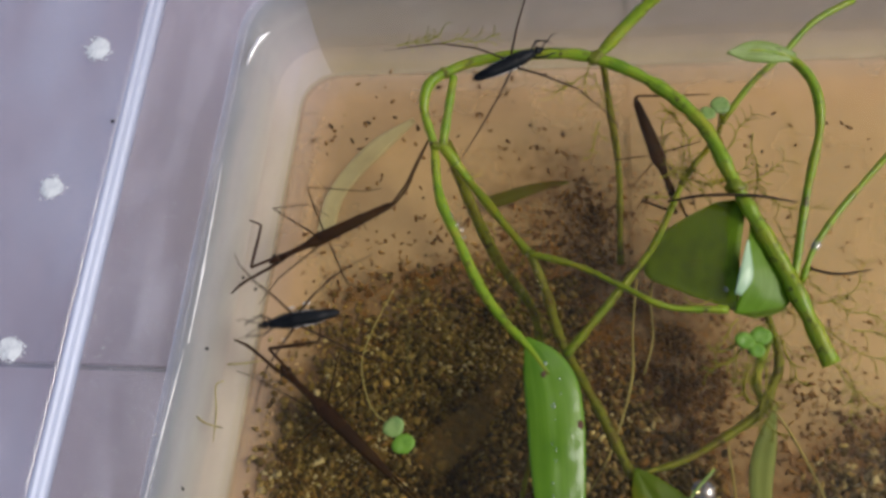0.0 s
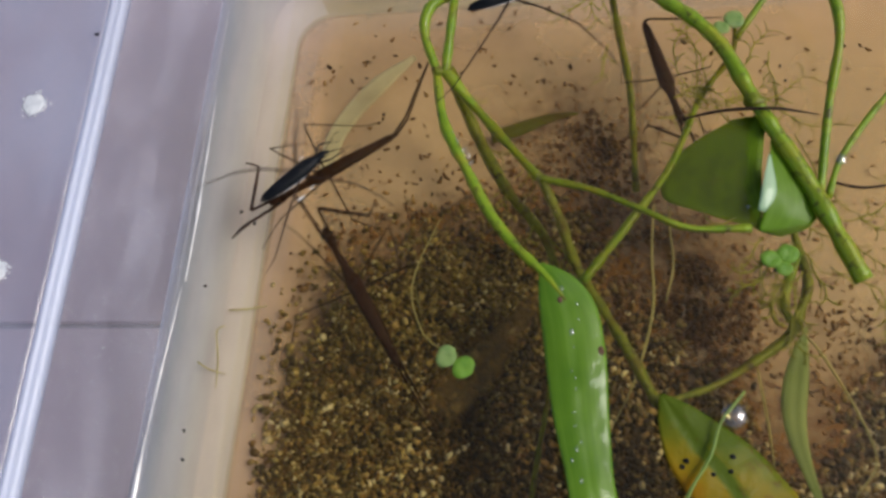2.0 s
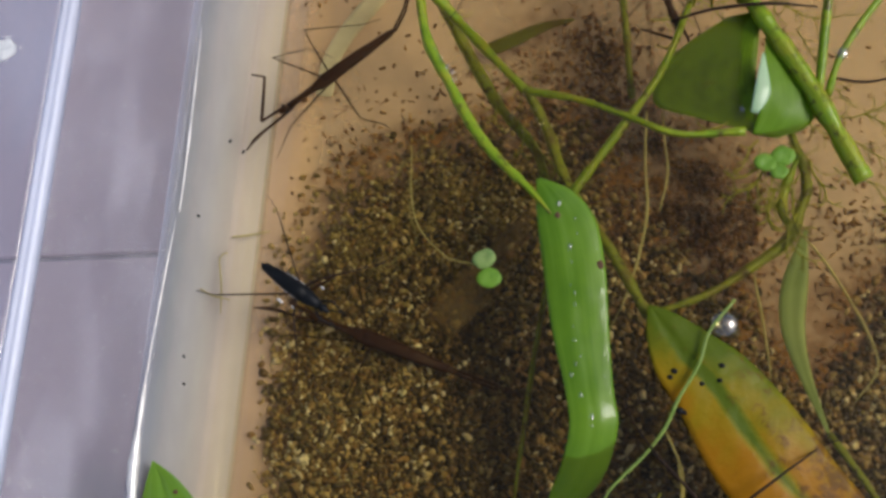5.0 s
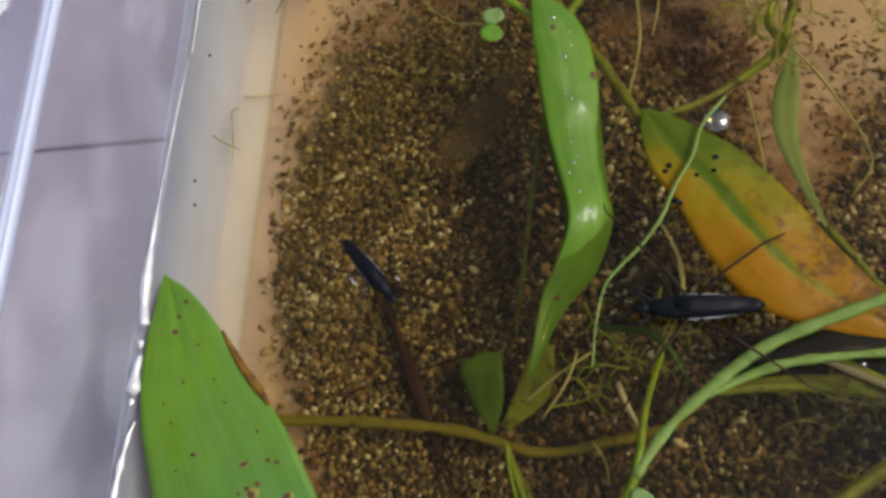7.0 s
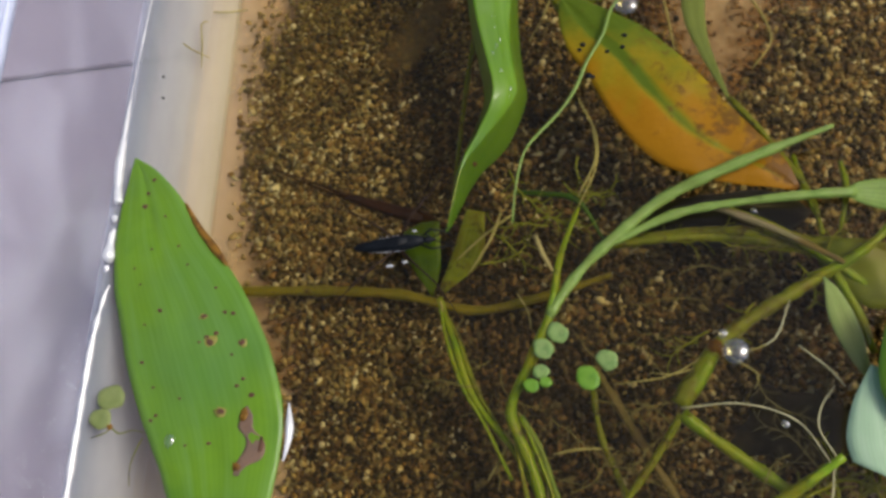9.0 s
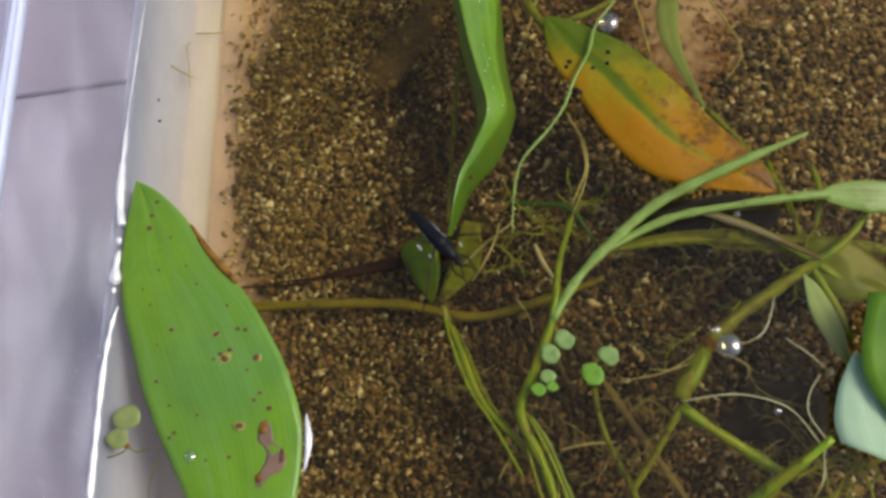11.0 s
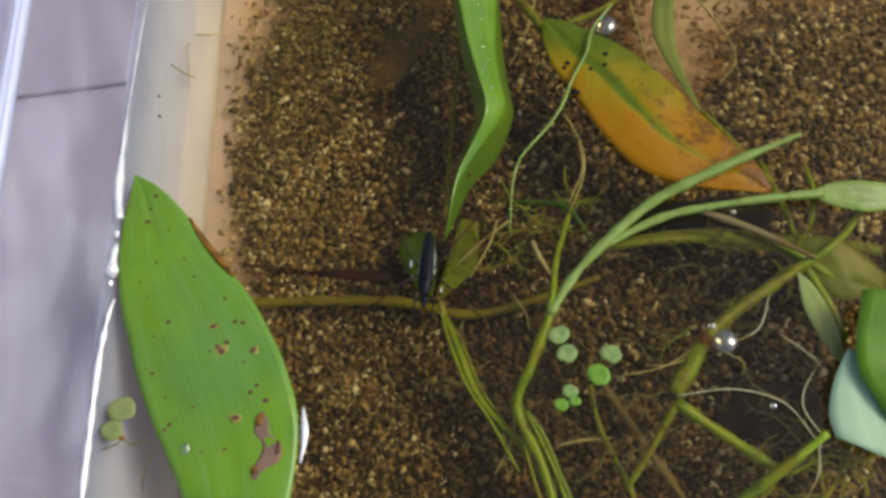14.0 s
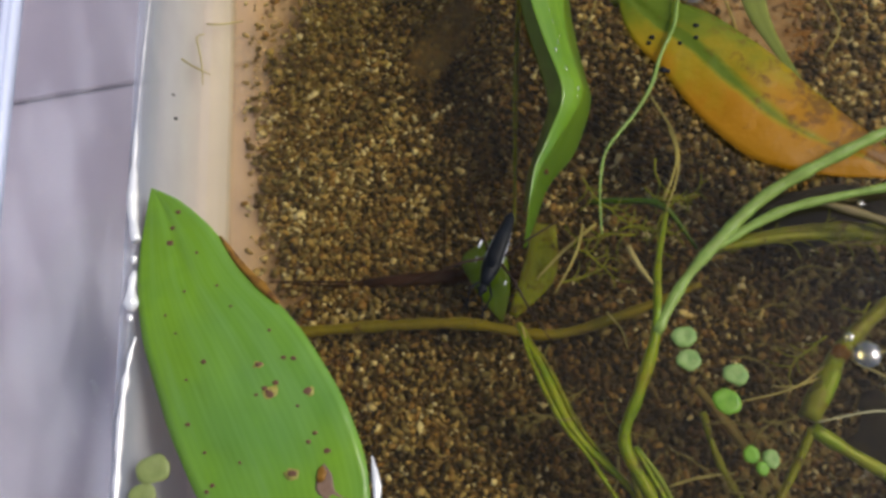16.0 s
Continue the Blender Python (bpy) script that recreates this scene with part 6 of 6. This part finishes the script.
def edge_glints():
    """Beads and strips of water between floating leaf and wall, reflections painted white."""
    w = bpy.data.objects["water"]
    for pts, r in (([(-52.9, 24.0, 18.2), (-53.4, 14.0, 18.2), (-53.9, 4.0, 18.2), (-54.0, -4.0, 18.3), (-53.9, -11.0, 18.4), (-53.4, -15.0, 18.5), (-53.0, -16.5, 18.5)], [0.04, 0.08, 0.11, 0.07, 0.3, 0.75, 0.55]),
                   ([(-53.0, -20.6, 18.4), (-53.2, -21.8, 18.5), (-53.3, -23.6, 18.5), (-53.2, -25.2, 18.4), (-53.0, -26.0, 18.3)], [0.2, 0.7, 0.5, 0.75, 0.2]),
                   ([(-52.4, -29.5, 18.4), (-53.0, -32.0, 18.5), (-53.6, -38.0, 18.5), (-53.8, -48.0, 18.4), (-53.8, -70.0, 18.3)], [0.25, 0.5, 0.46, 0.52, 0.34]),
                   ([(-49.8, 75.6, 18.5), (-50.8, 74.6, 18.5), (-51.8, 72.4, 18.4), (-52.4, 69.5, 18.3)], [0.1, 0.45, 0.4, 0.05]), ([(-53.0, 53.0, 18.2), (-52.7, 42.0, 18.3), (-52.5, 33.0, 18.3), (-52.5, 25.0, 18.2)], [0.04, 0.12, 0.14, 0.06]),
                   ([(-22.7, -46.0, 18.3), (-22.2, -50.2, 18.4), (-22.7, -54, 18.3)], [0.1, 0.5, 0.1])):
        part("water_edge", tube(pts, r, 8, 0.7, 0.9), EDGE_GLINT, w)
    for y, r in ((-19.0, 0.45), (-26.9, 0.4)):
        part("water_edge", blob(r, r * 1.3, 0.3, 8, 12, 0.4, y, (-53.3, y, 18.4)), EDGE_GLINT, w)


edge_glints()


# ---- what moves: rows of seconds, x, y, z in millimetres and the turn of the head from +y ----
SKATER_ROWS = [
    (0, -37.1, 30.4, 18.0, 108),
    (0.2, -37.9, 32.5, 18.0, 95),
    (0.4, -38.0, 32.5, 18.0, 96),
    (0.5, -45.6, 33.0, 18, 96),
    (0.6, -41.4, 31.5, 18.0, 96),
    (0.8, -40.1, 30.0, 18.0, 99),
    (1, -38.8, 29.4, 18.0, 98),
    (1.2, -37.9, 28.4, 18.0, 95),
    (1.4, -44.3, 29.0, 18.0, 43),
    (1.5, -43.8, 30.2, 18.0, 39),
    (1.6, -45.6, 31.8, 18.0, 37),
    (1.8, -42.0, 36.8, 18.0, -32),
    (2, -39.5, 41.4, 18.0, -44),
    (2.2, -30.7, 48.8, 18.0, -77),
    (2.4, -28.1, 48.2, 18.0, -80),
    (2.5, -19.8, 43.9, 18.0, -129),
    (2.6, -22.4, 42.5, 18.0, -144),
    (2.8, -27.0, 34.5, 18.0, -180),
    (3.2, -28.8, 31.6, 18.0, -196),
    (5.3, -34.5, 14.1, 18.0, -117),
    (5.5, -34.2, 15.8, 18.0, -150),
    (5.7, -30.6, 10.5, 18.0, -122),
    (5.9, -28.3, 6.3, 18.0, -143),
    (6.1, -32.7, 3.7, 18.0, -144),
    (6.3, -32.7, 2.5, 18.0, -154),
    (6.5, -27.2, 3.6, 18.0, -146),
    (6.7, -25.9, 1.3, 18.0, -146),
    (7, -22.1, -8.4, 18.0, -137),
    (7.2, -13.0, -15.9, 18.0, -131),
    (7.5, -8.7, -19.4, 18.0, -133),
    (8, -9.0, -23.7, 18.0, -92),
    (8.2, -9.0, -23.1, 18.0, -84),
    (8.5, -9.7, -23.9, 18.0, -82),
    (10.8, -4.2, -19.3, 18.0, -126),
    (11, -3.8, -20.7, 18.0, -139),
    (11.2, -1.5, -25.2, 18.0, -141),
    (11.5, -4.9, -21.4, 18.0, -125),
    (11.8, -2.2, -22.5, 18.0, -143),
    (12, -1.9, -23.6, 18.0, -159),
    (12.3, -2.5, -27.1, 18.0, -190),
    (12.5, -4.2, -26.6, 18.0, -196),
    (13, -4.3, -25.6, 18.0, -182),
    (13.3, -5.3, -27.4, 18.0, -191),
    (13.5, -4.7, -25.8, 18.0, -194),
    (14, -5.0, -26.2, 18.0, -184),
    (14.5, -4.7, -25.6, 18.0, -180),
    (15, -4.0, -26.6, 18.0, -206),
    (15.5, -5.3, -23.9, 18.0, -189),
    (16, -6.3, -22.1, 18.0, -204),
]
LARGE_ROWS = [
    (0, 23.1, -11.8, 18.0, 95),
    (5.5, 23.1, -11.8, 18.0, 95),
    (5.9, 21.8, -11.8, 18.0, 93),
    (6.5, 21.4, -12.6, 18.0, 93),
    (7, 20.0, -11.9, 18.0, 94),
    (7.7, 19.7, -12.2, 18.0, 93),
    (7.75, 25.0, -3.5, 18.0, 40),
    (7.8, 35.0, 12.4, 18.0, -12),
    (7.9, 42.0, 31.0, 18.0, -20),
    (8.1, 44.0, 58.0, 18.0, -20),
    (16, 44.0, 58.0, 18.0, -20),
]
ARCH_ROWS = [
    (0, -11.8, 73.9, 20.2, -56),
    (1.5, -13.0, 72.3, 20.2, -62),
    (3.2, -9.8, 71.6, 20.2, -57),
    (16, -9.8, 71.6, 20.2, -57),
]
PALE_STICK_ROWS = [
    (0, -35.1, 45.7, 14.0, 125),
    (1.5, -35.1, 45.2, 14.0, 126),
    (2.5, -34.6, 45.5, 14.0, 128),
    (3, -33.6, 46.3, 14.0, 127),
    (5.3, -33.0, 48.8, 14.0, 131),
    (5.5, -33.4, 47.7, 14.0, 126),
    (16, -33.4, 47.7, 14.0, 126),
]
ROAMING_STICK_ROWS = [
    (0, -30.7, 18.0, 7.0, 54),
    (1, -30.0, 22.3, 7.0, 51),
    (1.5, -30.6, 24.5, 8.0, 52),
    (1.6, -30.7, 26.0, 8.0, 54),
    (1.8, -29.4, 24.8, 8.0, 43),
    (2, -29.1, 27.6, 9.0, 35),
    (2.2, -28.3, 29.0, 9.0, 8),
    (2.4, -28.5, 30.4, 9.0, 1),
    (2.5, -28.3, 31.2, 9.0, -22),
    (2.6, -30.8, 30.9, 9.0, -26),
    (2.8, -32.6, 24.9, 9.0, -18),
    (3.2, -33.6, 22.7, 9.0, -9),
    (5.3, -22.2, 9.1, 3.6, 77),
    (5.5, -21.4, 8.8, 3.2, 74),
    (6.5, -22.8, -12.4, 3.2, 20),
    (7, -18.1, -20.0, 3.2, 24),
    (7.7, -16.0, -17.0, 3.2, -40),
    (8.5, -11.6, -11.9, 2.0, -110),
    (11, -15.0, -19.5, 2.0, -80),
    (12.5, -15.8, -18.1, 2.0, -100),
    (14.5, -14.7, -22.2, 2.0, -92),
    (16, -15.2, -19.1, 2.0, -90),
]
UPRIGHT_STICK_ROWS = [
    (0, 12.9, 66.4, 15.0, -155),
    (1.5, 12.3, 65.8, 15.0, -159),
    (3.2, 12.5, 65.6, 15.0, -158),
    (16, 12.5, 65.6, 15.0, -158),
]
DUCK_PAIR_ROWS = [
    (0, -20.5, 16.1, 18.0, 40),
    (0.6, -17.1, 18.2, 18.0, 39),
    (1, -15.7, 19.6, 18.0, 39),
    (1.5, -15.0, 18.2, 18.0, 70),
    (2.5, -14.3, 16.6, 18.0, 56),
    (3.2, -15.0, 13.1, 18.0, 52),
    (5.3, -8.2, 20.4, 18.0, 9),
    (5.5, -8.2, 20.7, 18.0, 3),
    (7, -8.0, 29.2, 18.0, -0),
    (16, -8.0, 29.2, 18.0, -0),
]
DUCK_TWO_ROWS = [
    (0, 12.7, -36.8, 18.0, -40),
    (7.5, 12.7, -36.8, 18.0, -40),
    (8, 13.0, -36.5, 18.0, -46),
    (8.5, 13.0, -36.3, 18.0, -44),
    (10.8, 13.4, -37.2, 18.0, -55),
    (11, 13.3, -36.9, 18.0, -51),
    (11.5, 13.4, -37.4, 18.0, -58),
    (12, 13.4, -37.5, 18.0, -60),
    (12.5, 16.4, -36.4, 18.0, -61),
    (13, 13.9, -37.7, 18.0, -34),
    (13.5, 13.9, -38.1, 18.0, -52),
    (14, 14.5, -37.4, 18.0, 16),
    (14.5, 14.7, -35.6, 18.0, -14),
    (15, 14.8, -36.8, 18.0, -16),
    (15.5, 16.0, -35.0, 18.0, 3),
    (16, 16.0, -35.2, 18.0, -1),
]
DUCK_THREE_ROWS = [
    (0, 11.3, -41.5, 18.0, -13),
    (7.5, 11.3, -41.5, 18.0, -13),
    (8, 11.3, -41.6, 18.0, -12),
    (8.5, 11.4, -41.4, 18.0, -12),
    (10.8, 11.5, -42.4, 18.0, -12),
    (11, 11.3, -42.0, 18.0, -16),
    (11.5, 11.4, -42.3, 18.0, -17),
    (12, 11.6, -42.4, 18.0, -16),
    (12.5, 14.2, -41.5, 18.0, -23),
    (13, 14.4, -42.9, 18.0, -15),
    (13.5, 13.6, -43.9, 18.0, -12),
    (14, 14.8, -45.0, 18.0, -14),
    (14.5, 14.5, -45.3, 18.0, -20),
    (15, 15.4, -47.7, 18.0, 22),
    (15.5, 16.7, -51.4, 18.0, -16),
    (16, 23.2, -48.7, 18.0, -86),
]
DUCK_ROUND_ROWS = [
    (0, 19.2, -40.5, 18.0, -45),
    (7.5, 19.2, -40.5, 18.0, -45),
    (8, 19.4, -40.2, 18.0, -46),
    (8.5, 19.4, -40.0, 18.0, -46),
    (10.8, 19.4, -40.4, 18.0, -56),
    (11, 19.3, -39.6, 18.0, -44),
    (11.5, 19.1, -40.1, 18.0, -40),
    (12, 19.4, -40.2, 18.0, -41),
    (12.5, 20.2, -40.6, 18.0, -27),
    (13, 19.8, -40.7, 18.0, -33),
    (13.5, 19.8, -40.4, 18.0, -29),
    (14, 20.3, -40.3, 18.0, -34),
    (14.5, 19.4, -39.6, 18.0, -29),
    (15, 19.6, -40.2, 18.0, -35),
    (15.5, 21.0, -40.1, 18.0, -27),
    (16, 20.7, -40.3, 18.0, -27),
]


def motions():
    def go(ob, rows):
        walk(ob, [(t, pose(x * MM, y * MM, z * MM, 0, 0, turn)) for t, x, y, z, turn in rows])
    go(skater_arch, ARCH_ROWS)
    go(skater_small, SKATER_ROWS)
    go(skater_large, LARGE_ROWS)
    go(stick_pale, PALE_STICK_ROWS)
    go(stick_roaming, ROAMING_STICK_ROWS)
    go(stick_upright, UPRIGHT_STICK_ROWS)
    go(duck_pair, DUCK_PAIR_ROWS)
    trail = [c for c in duck_pair.children if c.name.startswith("root")][0]
    walk(trail, [(t, pose(0, 0, 0, 0, 0, (25 if t > 4 else 0) - turn)) for t, x, y, z, turn in DUCK_PAIR_ROWS])
    go(duck_two, DUCK_TWO_ROWS)
    go(duck_three, DUCK_THREE_ROWS)
    go(duck_round, DUCK_ROUND_ROWS)
    ax, ay, az = (v * MM for v in STRAP_AXIS)
    walk(strap_leaf, [(t, pose(ax + dx * MM, ay, az, 0, roll, 0)) for t, dx, roll in ((0.0, -1.75, 0), (3.2, -1.75, 0), (5.3, 0, 0), (6.4, 0, 0), (7.0, -0.3, 18), (7.5, -0.7, 34), (8.5, -0.8, 37), (11.0, -1.0, 41), (16.0, -1.0, 41))])


motions()
